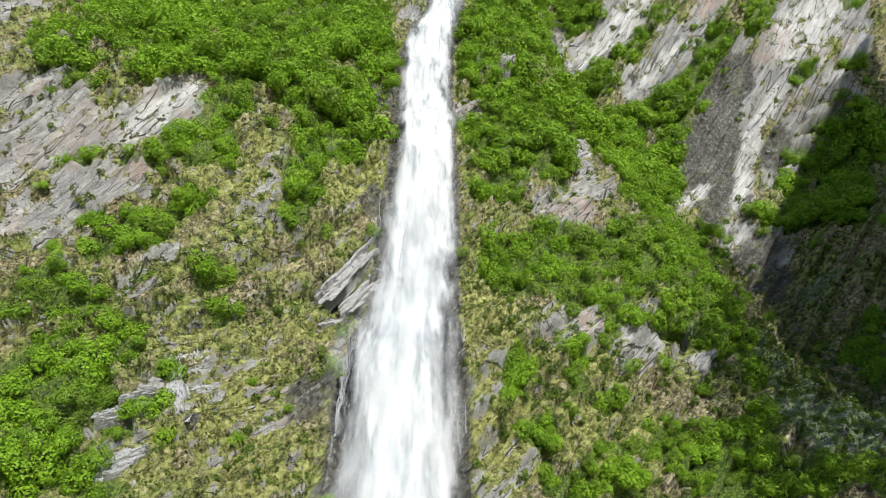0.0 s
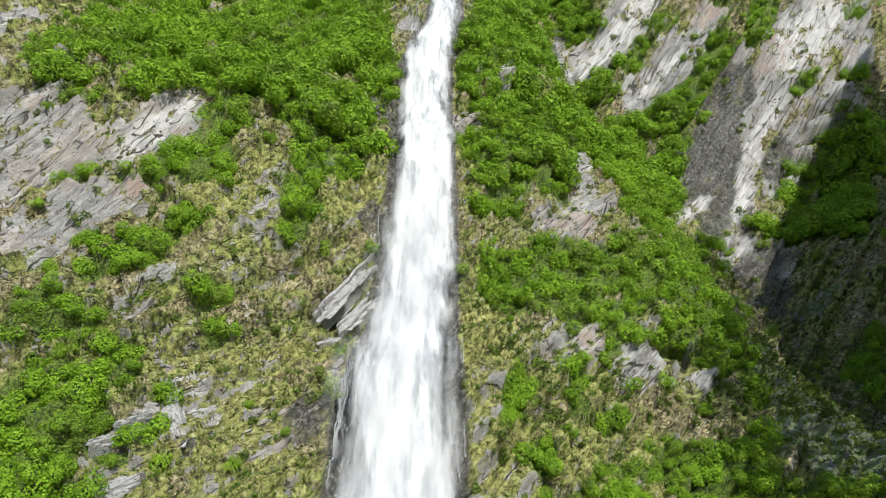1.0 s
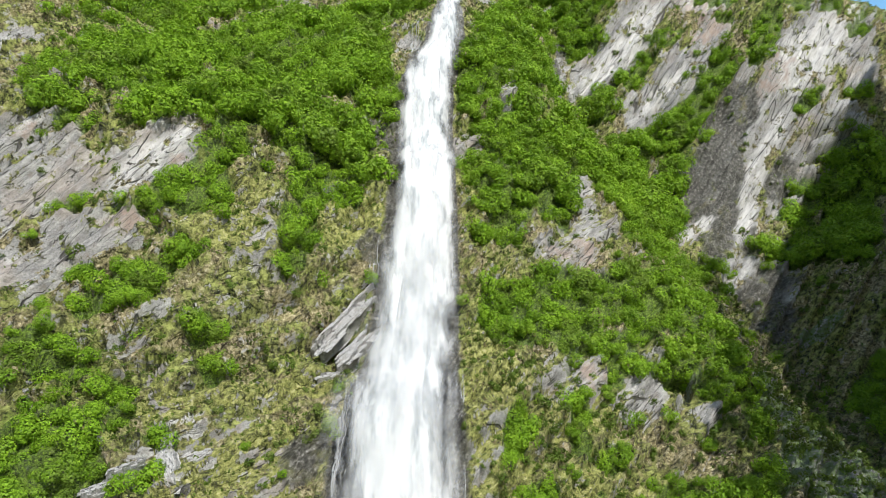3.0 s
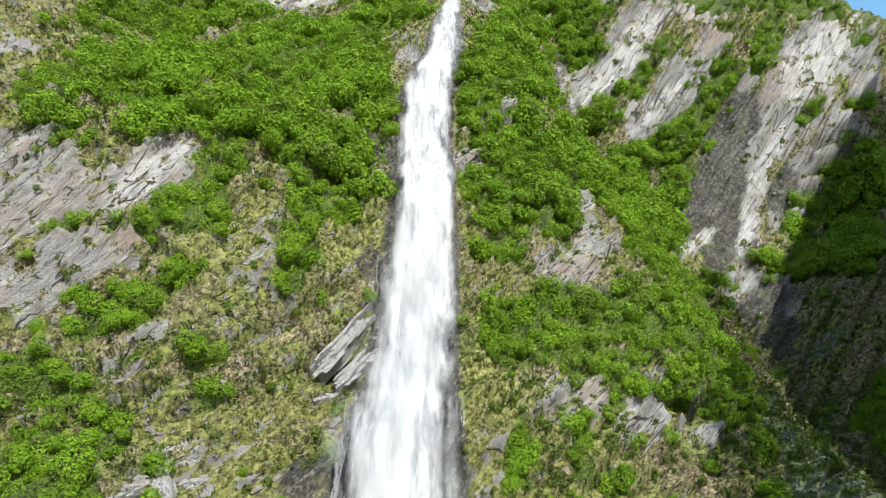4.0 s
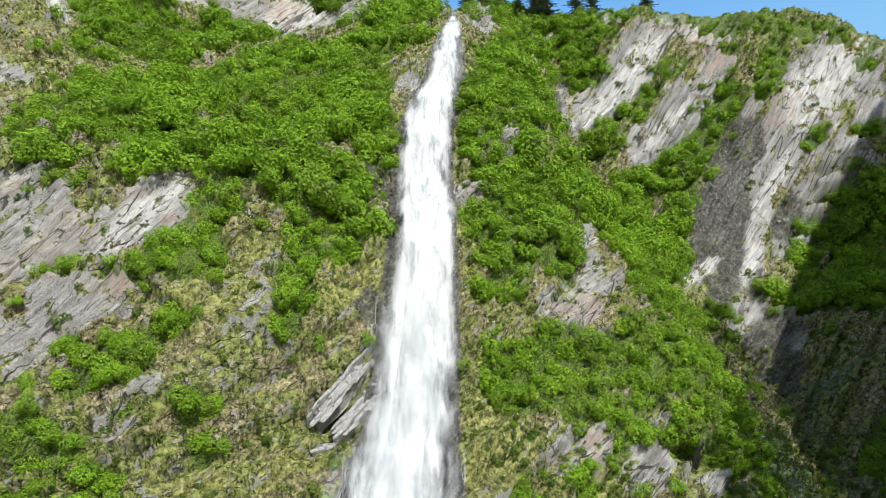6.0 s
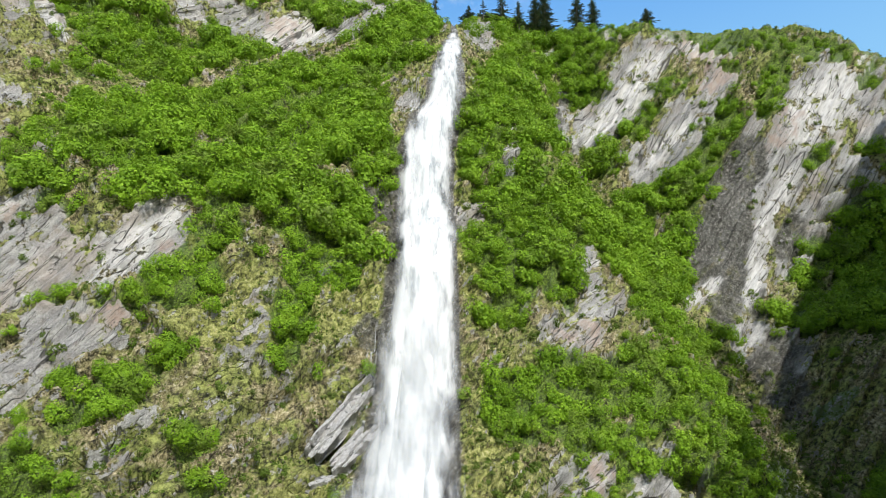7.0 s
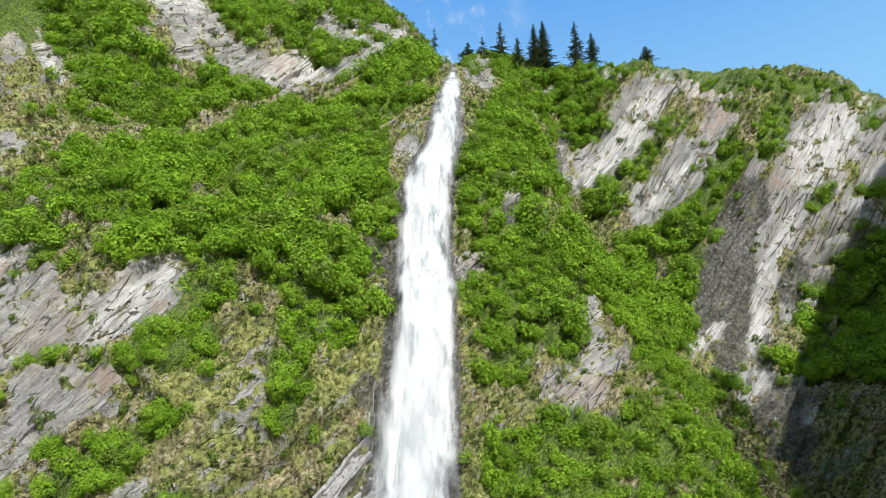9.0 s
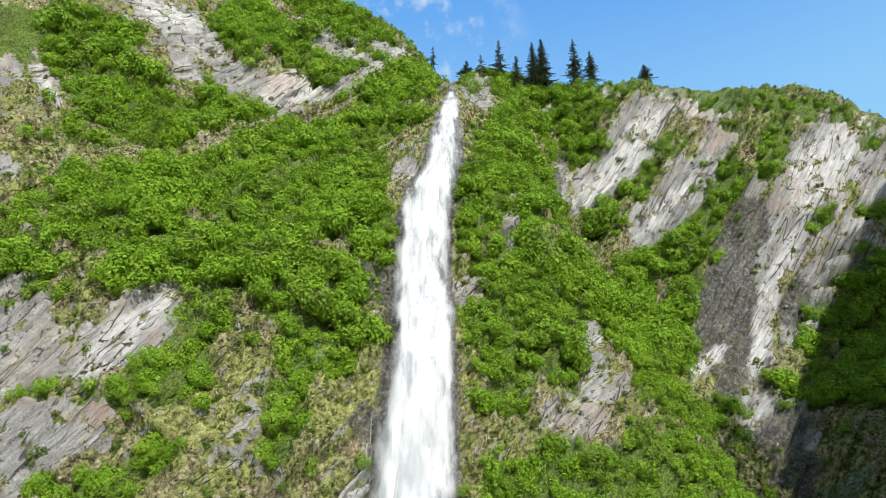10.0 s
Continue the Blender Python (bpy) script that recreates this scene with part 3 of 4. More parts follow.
def mountainside(x, s):
    """Height n, and what covers the ground there."""
    bare = np.maximum(patches(x, s, LEFT_SLABS + UPPER_LEFT), patches(x, s, RIGHT_RIBS + RIGHT_CLIFF + SHOULDER_FACE, 0.6, 5.0, 44))
    bare = np.maximum(bare, 0.42 * patches(x, s, WORN, 0.7, 3.0, 48))
    ledges = patches(x, s, BRUSH_LEDGES, 0.4, 4.0, 66)
    brush = np.maximum(patches(x, s, BRUSH_HIGH_LEFT + BRUSH_MID_LEFT + BRUSH_LOW_LEFT, 0.4, 5.0, 60), patches(x, s, BRUSH_RIGHT + BRUSH_LOW_RIGHT + BRUSH_SHOULDER, 0.4, 5.0, 64))
    scree = patches(x, s, SCREE, 0.5, 3.0, 70)
    brush = np.maximum(brush * (1 - 0.95 * smooth(0.4, 0.8, bare)), ledges) * (1 - 0.9 * scree) * smooth(-0.55, -0.3, grainy(x, s, 8, 4, 55)) * (1 - 0.85 * patches(x, s, CLEARING, 0.6, 5.0, 67))
    rust = patches(x, s, RUST, 0.7, 3.0, 72)
    pale = patches(x, s, PALE, 0.5, 4.0, 74)
    lush = patches(x, s, LUSH, 0.8, 5.0, 79)
    left, right = fall_edges(s)
    off = np.maximum(left - x, x - right)
    reach = np.interp(s, [0, 30, 60, 100, 160], [3.6, 2.8, 2.8, 2.2, 1.3])
    wet = smooth(1.0, 0.0, off / (reach * np.where(x > 0, np.interp(s, [22, 40], [0.75, 0.3]), 1.0))) * smooth(185, 160, s)
    wet = np.maximum(wet, 0.7 * patches(x, s, DAMP, 0.9, 5.0, 78) * (1 - 0.8 * pale))
    n = broad_face(x, s)
    calm = 1 - 0.8 * bare
    n = n + 1.7 * calm * grainy(x, s, 15, 3, 3) + 1.5 * calm * grainy(x, s, 7, 4, 7, True) + 0.7 * calm * grainy(x + 0.5 * s, s, 2.6, 3, 9, True)
    # slanting beds of rock, broken into steps
    across_beds = s * 0.643 - x * 0.766 + 0.35 * grainy(x, s, 11, 2, 11)
    along_beds = s * 0.766 + x * 0.643
    for bed, tall, seed in ((4.6, 2.2, 15), (2.2, 1.3, 13), (0.9, 0.5, 17)):
        q = across_beds / bed + 0.35 * (1 - 0.6 * bare) * grainy(along_beds * 0.4, across_beds, 5 * bed, 3, seed)
        step = q - np.floor(q)
        n = n + tall * (0.85 - 0.15 * bare) * (1 - wet * 0.4) * (1 - 0.45 * bare * (bed < 1)) * (smooth(0, 0.16, step) * (1 - step) - 0.42) * (1 + (0.8 - 0.5 * bare) * grainy(along_beds * 0.6, across_beds * 1.2, 4, 3, seed + 1))
    n = n + 0.5 * calm * grainy(along_beds * 0.5, across_beds, 1.5, 4, 21, True) + 0.3 * (1 - scree) * calm * grainy(x, s, 0.9, 3, 23)
    n = n - 1.2 * brush - 0.7 * smooth(1.0, -1.5, off) * smooth(178, 160, s)
    for cx, cs, a, b, turn, depth in HOLLOWS:
        c, w = math.cos(radians(turn)), math.sin(radians(turn))
        d = np.hypot(((x - cx) * c + (s - cs) * w) / a, ((s - cs) * c - (x - cx) * w) / b) + 0.25 * grainy(x, s, 1.5, 3, 31)
        n = n - depth * smooth(1.1, 0.75, d)
    # the top, where the slope turns into a rising shelf
    z_top = np.interp(x, CREST_X, CREST_Z) + 1.2 * grainy(x, s, 7, 3, 33) - FOOT_Z
    lean = 0.22
    shelf = (z_top - 0.22 * 85 - s * (SIN - lean * COS)) / (COS + lean * SIN)
    over = n - shelf
    n = -np.logaddexp(-n / 1.5, -shelf / 1.5) * 1.5
    return n, dict(lush=lush, along_bed=along_beds, across_bed=s * 0.643 - x * 0.766 + 0.5 * grainy(x, s, 30, 2, 11), bare=np.clip(bare, 0, 1), brush=brush, scree=scree, pale=pale, rust=rust, wet=wet, rim=smooth(-8, -3, over + 4 * grainy(x, s, 9, 3, 35)) * smooth(16, 11, over), behind=smooth(15, 18, over))


def place_of(x, s, n):
    return np.stack([x, FOOT_Y + s * COS - n * SIN, FOOT_Z + s * SIN + n * COS], -1)


def quick_mesh(name, verts, faces, mat, smooth_faces=False, fields=None):
    """A mesh from arrays; faces all have the same number of corners."""
    mesh = bpy.data.meshes.new(name)
    verts, faces = np.ascontiguousarray(verts, np.float32), np.ascontiguousarray(faces, np.int32)
    mesh.vertices.add(len(verts))
    mesh.vertices.foreach_set("co", verts.ravel())
    mesh.loops.add(faces.size)
    mesh.loops.foreach_set("vertex_index", faces.ravel())
    mesh.polygons.add(len(faces))
    mesh.polygons.foreach_set("loop_start", np.arange(0, faces.size, faces.shape[1], dtype=np.int32))
    mesh.polygons.foreach_set("use_smooth", np.full(len(faces), smooth_faces))
    for key, values in (fields or {}).items():
        mesh.attributes.new(key, "FLOAT", "POINT").data.foreach_set("value", np.ascontiguousarray(values, np.float32).ravel())
    mesh.update(calc_edges=True)
    mesh.materials.append(mat)
    return mesh


def grid_faces(rows, cols):
    k = np.arange(rows * cols).reshape(rows, cols)
    return np.stack([k[:-1, :-1], k[:-1, 1:], k[1:, 1:], k[1:, :-1]], -1).reshape(-1, 4)


up_rows = np.concatenate([np.linspace(-50, -8, 40, endpoint=False), np.linspace(-8, 100, 320, endpoint=False), np.linspace(100, 205, 220, endpoint=False), np.linspace(205, 380, 40)])
u = np.linspace(-1, 1, 590)
GX = (100 + 60 * np.clip(up_rows / 200, 0, 1))[:, None] * (0.66 * u + 0.34 * u ** 3)[None, :]
GS = np.repeat(up_rows[:, None], len(u), 1)
GN, COVER = mountainside(GX, GS)
GP = place_of(GX, GS, GN)
across_step, up_step = np.gradient(GP, axis=1), np.gradient(GP, axis=0)
NORMAL = np.cross(across_step, up_step)
AREA = np.linalg.norm(NORMAL, axis=-1)
NORMAL = NORMAL / AREA[..., None]
# where the beds overhang no soil holds
COVER["bare"] = np.clip(COVER["bare"] * (1 - 0.5 * smooth(0.62, 0.8, NORMAL[..., 2])) + 0.5 * smooth(0.18, -0.15, NORMAL[..., 2]), 0, 1)
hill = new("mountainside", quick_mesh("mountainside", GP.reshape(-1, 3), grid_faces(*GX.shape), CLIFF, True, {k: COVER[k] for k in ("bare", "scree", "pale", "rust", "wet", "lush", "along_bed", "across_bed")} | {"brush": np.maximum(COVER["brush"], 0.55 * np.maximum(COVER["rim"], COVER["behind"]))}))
tagged(hill, "steep grey slate mountainside with moss and dry grass", "cliff", kind="structure")


def ground_mesh():
    reach = np.array([-2500, -600, -200, -80, -30, 0, 30, 80, 200, 600, 2500.0])
    x, y = np.meshgrid(reach, reach)
    return quick_mesh("ground", np.stack([x.ravel(), y.ravel(), np.zeros(x.size)], -1), grid_faces(len(reach), len(reach)), CLIFF, False, {k: np.zeros(x.size) for k in ("bare", "brush", "scree", "pale", "rust", "wet")})


SPUR_X = [41, 50, 60, 70, 76, 80, 84, 90, 100, 108, 117, 124, 128]
SPUR_Z = [-5, 18, 38, 56, 78, 100, 116, 126, 146, 161, 175, 184, 120]


def side_spur():
    """The spur on the sunny side, beyond the view, that keeps the sun off the gully."""
    x, y = np.meshgrid(np.linspace(41, 128, 110), np.linspace(15, 75, 80))
    top = np.interp(x, SPUR_X, SPUR_Z)
    z = top * np.exp(-((y - 45) / 13) ** 4) + (3.0 * grainy(x, y, 9, 4, 121, True) + 5.0 * grainy(x, y, 16, 3, 127)) * smooth(0, 40, top)
    z = z * smooth(0, 10, x - 41) - 1
    bare = smooth(-0.1, 0.3, grainy(x, y, 8, 4, 123))
    return quick_mesh("side_spur", np.stack([x, y, z], -1).reshape(-1, 3), grid_faces(80, 110), CLIFF, True, {"bare": bare, "brush": 0 * bare, "scree": 0 * bare, "pale": 0 * bare, "rust": 0 * bare, "wet": 0 * bare, "along_bed": z + x, "across_bed": z - x})


tagged(new("side_spur", side_spur()), "steep mossy rock spur beside the gully", "cliff", kind="structure")


def spur_screen():
    """Loose triangles in tree-like columns, added beyond the view to break the sun over the gully foot."""
    g = np.random.RandomState(131)
    verts = []
    for x in np.arange(49, 86, 1.7):
        x = x + g.uniform(-0.5, 0.5)
        y = 45 + g.uniform(-3, 3)
        low = np.interp(x, SPUR_X, SPUR_Z) - 3
        high = np.interp(x, [48, 55, 60, 68, 72, 75, 82, 86], [66, 82, 92, 104, 120, 132, 136, 122]) + g.uniform(-7, 4)
        tall = high - low
        if tall < 6:
            continue
        count = int(tall * 6.6 * min(1.0, 0.35 + (x - 48) / 10) * (1.0 if x < 72 else 0.75))
        f = 0.15 + 0.85 * g.uniform(0, 1, count) ** 0.9
        reach = 0.3 + 2.6 * (1 - f) ** 0.5
        p = np.stack([x + reach * g.uniform(-1, 1, count), y + reach * g.uniform(-1, 1, count), low + tall * f], -1)
        verts.append((p[:, None] + g.normal(size=(count, 3, 3)) * np.array([0.62, 0.62, 0.4])).reshape(-1, 3))
    verts = np.concatenate(verts)
    return quick_mesh("spur_screen", verts, np.arange(len(verts)).reshape(-1, 3), NEEDLES)


tagged(new("sun_screen", spur_screen()), "tall thin dark spruces on the side spur", "trees", kind="stuff")


def sky_backdrop():
    """Clear blue sky with a few thin wisps, far behind the ridge."""
    m, tree, bsdf = material("sky_backdrop")
    place = node(tree, "TexCoord").outputs["Object"]
    split = node(tree, "SeparateXYZ")
    tree.links.new(place, split.inputs[0])
    blue = mix(tree, ranged(tree, split.outputs[2], 1200, 2600), (0.30, 0.62, 0.95), (0.13, 0.38, 0.86))
    flat = node(tree, "Mapping")
    flat.inputs["Scale"].default_value = (0.006, 0.006, 0.0045)
    tree.links.new(place, flat.inputs[0])
    wisp = speckle(tree, flat.outputs[0], 1.0, 7, 0.6)
    middle = maths(tree, "MULTIPLY", ranged(tree, maths(tree, "ABSOLUTE", maths(tree, "ADD", split.outputs[0], 40)), 520, 150), ranged(tree, wisp, 0.5, 0.75, 0.0, 0.6))
    glow = node(tree, "Emission", Strength=0.83)
    tree.links.new(mix(tree, middle, blue, (0.85, 0.92, 0.98)), glow.inputs[0])
    tree.links.new(glow.outputs[0], tree.nodes["Material Output"].inputs[0])
    a = np.linspace(-1.0, 1.0, 25)
    x, z = np.meshgrid(2600 * np.sin(a), np.array([300.0, 1200, 2000, 3200]))
    y = 2600 * np.cos(np.repeat(a[None], 4, 0))
    return quick_mesh("sky_backdrop", np.stack([x, y, z], -1).reshape(-1, 3), grid_faces(4, 25), m, True)


tagged(new("sky_backdrop", sky_backdrop()), "clear blue sky with thin white wisps", "sky", kind="structure")
tagged(new("ground", ground_mesh()), "flat valley floor of moss and dry grass", "ground", kind="structure")


# ------------------------------------------------------------ waterfall
def sheet(name, mat, parent, top, bottom, spread, lift, belly, layer, label="", rows=260, cols=34, shift=0.0):
    """One hanging sheet of water over the rock; spread widens it in metres, belly makes it round."""
    s = np.linspace(top, bottom, rows)[:, None]
    w = np.linspace(-1, 1, cols)[None, :]
    left, right = fall_edges(s)
    left = left + 0.6 * grainy(s, s * 0 + layer * 3, 5.0, 3, 84)
    right = right + 0.5 * grainy(s, s * 0 + layer * 5, 5.0, 3, 86)
    end = smooth(0, 6, top - s)
    half = (right - left) / 2 + spread * (0.35 + 0.65 * end)
    x = (left + right) / 2 + shift + half * w + 0 * s
    s2 = s + 0 * w
    base = np.stack([broad_face((left + right) / 2 + d, s) for d in (-5, -2.5, 0, 2.5, 5)]).max(0) * 0.6 + 0.4 * broad_face(x, s2)
    n = base + lift + belly * np.sqrt(np.clip(1 - w * w, 0, 1)) * np.clip(half / 6, 0.25, 1.2)
    n = n + 0.5 * grainy(x, s2 * 0.16 + layer * 5, 1.5, 3, 80 + int(layer))
    inside = (1 - np.abs(w)) * np.clip(half / 3, 0.3, 1.6) + 0 * s
    inside = inside * smooth(0, 3, s2 - bottom + 0.01) * smooth(-0.01, 1.5, top - s2)
    ob = new(name, quick_mesh(name, place_of(x, s2, n).reshape(-1, 3), grid_faces(rows, cols), mat, True, {"sideways": x, "down": s2, "layer": np.full(x.shape, layer * 7.7), "inside": inside}))
    ob.parent = parent
    if label:
        ob["label"] = label
    return ob


waterfall = tagged(new("waterfall"), "tall white waterfall plunging down the wet rock face", "waterfall")
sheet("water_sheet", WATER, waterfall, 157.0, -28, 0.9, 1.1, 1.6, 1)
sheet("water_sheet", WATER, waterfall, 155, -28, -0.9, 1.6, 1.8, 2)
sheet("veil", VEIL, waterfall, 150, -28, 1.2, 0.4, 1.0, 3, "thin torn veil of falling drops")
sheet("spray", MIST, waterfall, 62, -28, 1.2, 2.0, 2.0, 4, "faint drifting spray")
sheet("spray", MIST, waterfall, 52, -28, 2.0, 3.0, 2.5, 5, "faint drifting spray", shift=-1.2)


def strand(x0, s0, x1, s1, wide, layer):
    """A thin rope of water that runs down the rock beside the fall."""
    t = np.linspace(0, 1, 40)[:, None]
    w = np.linspace(-1, 1, 5)[None, :]
    s = s0 + (s1 - s0) * t + 0 * w
    x = x0 + (x1 - x0) * t ** 0.7 + 0.35 * grainy(s * 0.6, s * 0 + layer * 3.1, 1.2, 3, 90) + w * wide * (0.5 + 0.8 * t)
    n = mountainside(x, s)[0] + 0.25 + 0.35 * (1 - w * w)
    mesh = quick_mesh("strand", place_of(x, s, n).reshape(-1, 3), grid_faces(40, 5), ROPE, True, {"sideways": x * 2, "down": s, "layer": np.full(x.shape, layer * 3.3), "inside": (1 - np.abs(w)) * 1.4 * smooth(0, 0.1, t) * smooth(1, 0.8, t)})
    ob = new("strand", mesh)
    ob.parent = waterfall
    ob["label"] = "thin white rope of water"


chance = random.Random(5)
for k in range(30):
    start = chance.uniform(22, 32)
    x = -9.2 - 3.0 * chance.random()
    strand(x, start, x - chance.uniform(-0.2, 0.9), start - chance.uniform(6, 17), chance.uniform(0.12, 0.4), k)
for k in range(7):
    start = chance.uniform(42, 56)
    x = -8.4 - 1.6 * chance.random()
    strand(x, start, x - chance.uniform(0.0, 0.6), start - chance.uniform(3, 7), chance.uniform(0.08, 0.18), 20 + k)
for k in range(7):
    start = chance.uniform(10, 40)
    x = 1.7 + 1.2 * chance.random()
    strand(x, start, x + chance.uniform(-0.2, 0.5), start - chance.uniform(4, 10), chance.uniform(0.08, 0.2), 40 + k)
for k in range(8):
    start = chance.uniform(108, 116)
    x = -2.8 - 1.8 * chance.random()
    strand(x, start, x - chance.uniform(1.2, 2.6), start - chance.uniform(7, 11), chance.uniform(0.12, 0.25), 60 + k)


# ------------------------------------------------------------ plants
def leaf_cloud(seed, count, size, lobes=6, flat=0.8):
    """Leaves of one rounded bush of radius 1 round its base, as small three-cornered blades."""
    g = np.random.RandomState(seed)
    angle = g.uniform(0, 2 * np.pi, lobes)
    out = np.sqrt(g.uniform(0.05, 1, lobes)) * 0.6
    centre = np.stack([np.cos(angle) * out, np.sin(angle) * out, g.uniform(0.15, 0.75, lobes) * flat], -1)
    radius = g.uniform(0.32, 0.52, lobes)
    many = count * 4
    k = g.randint(0, lobes, many)
    way = g.normal(size=(many, 3))
    way /= np.linalg.norm(way, axis=1)[:, None]
    p = centre[k] + way * (radius[k] * g.uniform(0.7, 1.2, many))[:, None]
    deep = (np.linalg.norm(p[:, None] - centre[None], axis=2) / radius[None]).min(1)
    keep = np.flatnonzero((deep > 0.68) & (p[:, 2] > -0.12))[:count]
    p, way = p[keep], way[keep]
    facing = way + g.normal(size=p.shape) * 0.33 + np.array([0, 0, 0.35])
    facing /= np.linalg.norm(facing, axis=1)[:, None]
    side = np.cross(facing, g.normal(size=p.shape))
    side /= np.linalg.norm(side, axis=1)[:, None]
    tip = np.cross(facing, side)
    a = size * g.uniform(0.7, 1.3, len(p))[:, None]
    b = a * 0.8
    return np.stack([p - tip * a, p + tip * a * 0.7 + side * b, p + tip * a * 0.7 - side * b], 1).reshape(-1, 3)


def stand(points, normals, radius, g, lean=0.55, tall=(0.85, 1.15)):
    """Frames for plants: each leans out of the slope, turned at random."""
    axis = normals * lean + np.array([0, 0, 1 - lean * 0.6])
    axis /= np.linalg.norm(axis, axis=1)[:, None]
    first = np.cross(axis, g.normal(size=axis.shape))
    first /= np.linalg.norm(first, axis=1)[:, None]
    second = np.cross(axis, first)
    height = g.uniform(*tall, len(points))[:, None]
    return np.stack([first * radius[:, None], second * radius[:, None], axis * radius[:, None] * height], -1)


def blades(count, corners=4):
    return np.arange(count * corners).reshape(-1, corners)


flat_p, flat_n, flat_a = GP.reshape(-1, 3), NORMAL.reshape(-1, 3), AREA.ravel()
flat_x, flat_s = GX.ravel(), GS.ravel()
cover = {k: v.ravel() for k, v in COVER.items()}
near_plan = (np.abs(flat_x) < np.where(flat_x > 0, 0.76, 0.68) * flat_p[:, 1] + 4) & (flat_s > -8) & (flat_s < 240)
left_edge, right_edge = fall_edges(flat_s)
dry = np.maximum(left_edge - flat_x, flat_x - right_edge) > 0.8


def scatter(density, spacing, limit, g):
    """Grid places picked by density (per square metre), no two within the spacing."""
    wish = np.flatnonzero(g.random_sample(len(density)) < density * flat_a * 1.6)
    g.shuffle(wish)
    taken, picked = set(), []
    for i in wish:
        gap = spacing[i] if isinstance(spacing, np.ndarray) else spacing
        key = tuple((flat_p[i] / gap).astype(int))
        if key in taken:
            continue
        taken.add(key)
        picked.append(i)
        if len(picked) >= limit:
            break
    return np.array(picked)


g = np.random.RandomState(12)
thick = cover["brush"] * near_plan * dry
thick = thick * (flat_s < 190 + 40 * (flat_x < -10)) + near_plan * dry * 0.8 * cover["rim"] * (np.abs(flat_x - 2.5) > 2.5)
sparse = near_plan * dry * (1 - cover["bare"]) * (1 - cover["scree"]) * 0.04
spots = scatter((np.clip(thick * 1.6, 0, 2) + sparse) * (1 - cover["behind"]), 2.35, 3900, g)
size = g.uniform(1.5, 3.2, len(spots)) * (0.75 + 0.25 * np.clip(cover["brush"][spots], 0, 1)) * np.where(flat_s[spots] > 120, np.where(flat_x[spots] > 25, 0.85, 1.12) * (1 - np.where(flat_x[spots] > 50, 0.62, 0.4) * np.clip(cover["rim"][spots], 0, 1)), np.where(flat_s[spots] < 62, 0.95, 1.0))
mound = smooth(-0.25, 0.45, grainy(flat_x[spots], flat_s[spots], 9, 2, 56)) * np.clip(cover["brush"][spots], 0, 1) * (flat_s[spots] >= 62) * ((flat_x[spots] < 55) | (flat_s[spots] < 125)) * (1 - np.clip(cover["rim"][spots], 0, 1))
size = size * (0.8 + 0.4 * mound) * np.where((flat_x[spots] > 55) & (flat_s[spots] > 130), 0.62, 1.0)
frames = stand(flat_p[spots], flat_n[spots], size, g)
rooted = flat_p[spots] + flat_n[spots] * (1.9 * mound)[:, None]

# the bushes on the lower slopes stand as single things, the rest grow into one another
low = np.flatnonzero((flat_s[spots] < 62))
distance = np.hypot(flat_p[spots, 1], flat_p[spots, 2] - 35)
single = low[np.argsort(distance[low])][:300]
rest = np.setdiff1d(np.arange(len(spots)), single)


def thicket(name, pick, templates, label):
    parts = []
    for k, i in enumerate(pick):
        parts.append(templates[k % len(templates)] @ frames[i].T + rooted[i])
    verts = np.concatenate(parts)
    return tagged(new(name, quick_mesh(name, verts, blades(len(verts) // 3, 3), ALDER)), label, "thicket", kind="stuff")


near_bush = [leaf_cloud(100 + k, 600, 0.084, 7, 1.0) for k in range(9)]
far_bush = [leaf_cloud(200 + k, 440, 0.099, 7, 1.0) for k in range(8)]
place_x, place_s = flat_x[spots], flat_s[spots]
zones = [
    ("alder_thicket", (place_x < -2) & (place_s >= 100), far_bush, "bright green alder thicket on the high slope"),
    ("alder_thicket", (place_x < -2) & (place_s < 100), near_bush, "bright green alder thicket above grey slabs"),
    ("alder_thicket", (place_x >= -2) & (place_s < 85), near_bush, "dense green alder thicket on a rocky shoulder"),
    ("alder_thicket", (place_x >= -2) & (place_s >= 85), far_bush, "green alder thicket between pale rock ribs"),
]
for name, zone, templates, label in zones:
    pick = rest[zone[rest]]
    if len(pick):
        thicket(name, pick, templates, label)


# low scrub on ledges and open rock
scrub_density = near_plan * dry * (0.02 + 0.05 * smooth(0.1, 0.5, grainy(flat_x, flat_s, 8, 3, 57)) + 0.07 * (flat_s < 45) * (flat_x > 0)) * (1 - 0.6 * cover["bare"]) * (1 - cover["wet"]) * (1 - np.clip(cover["brush"], 0, 1)) * (flat_s < 185) * (1 - cover["behind"])
scrub_at = scatter(scrub_density, 1.0, 1400, np.random.RandomState(58))
g = np.random.RandomState(59)
scrub_axes = stand(flat_p[scrub_at], flat_n[scrub_at], g.uniform(0.45, 1.1, len(scrub_at)), g)
scrub_bush = [leaf_cloud(250 + k, 150, 0.15, 4) for k in range(5)]
verts = np.concatenate([scrub_bush[k % 5] @ axes.T + flat_p[i] for k, (i, axes) in enumerate(zip(scrub_at, scrub_axes))])
tagged(new("scrub", quick_mesh("scrub", verts, blades(len(verts) // 3, 3), HERB)), "small olive green scrub on rock ledges", "scrub", kind="stuff")


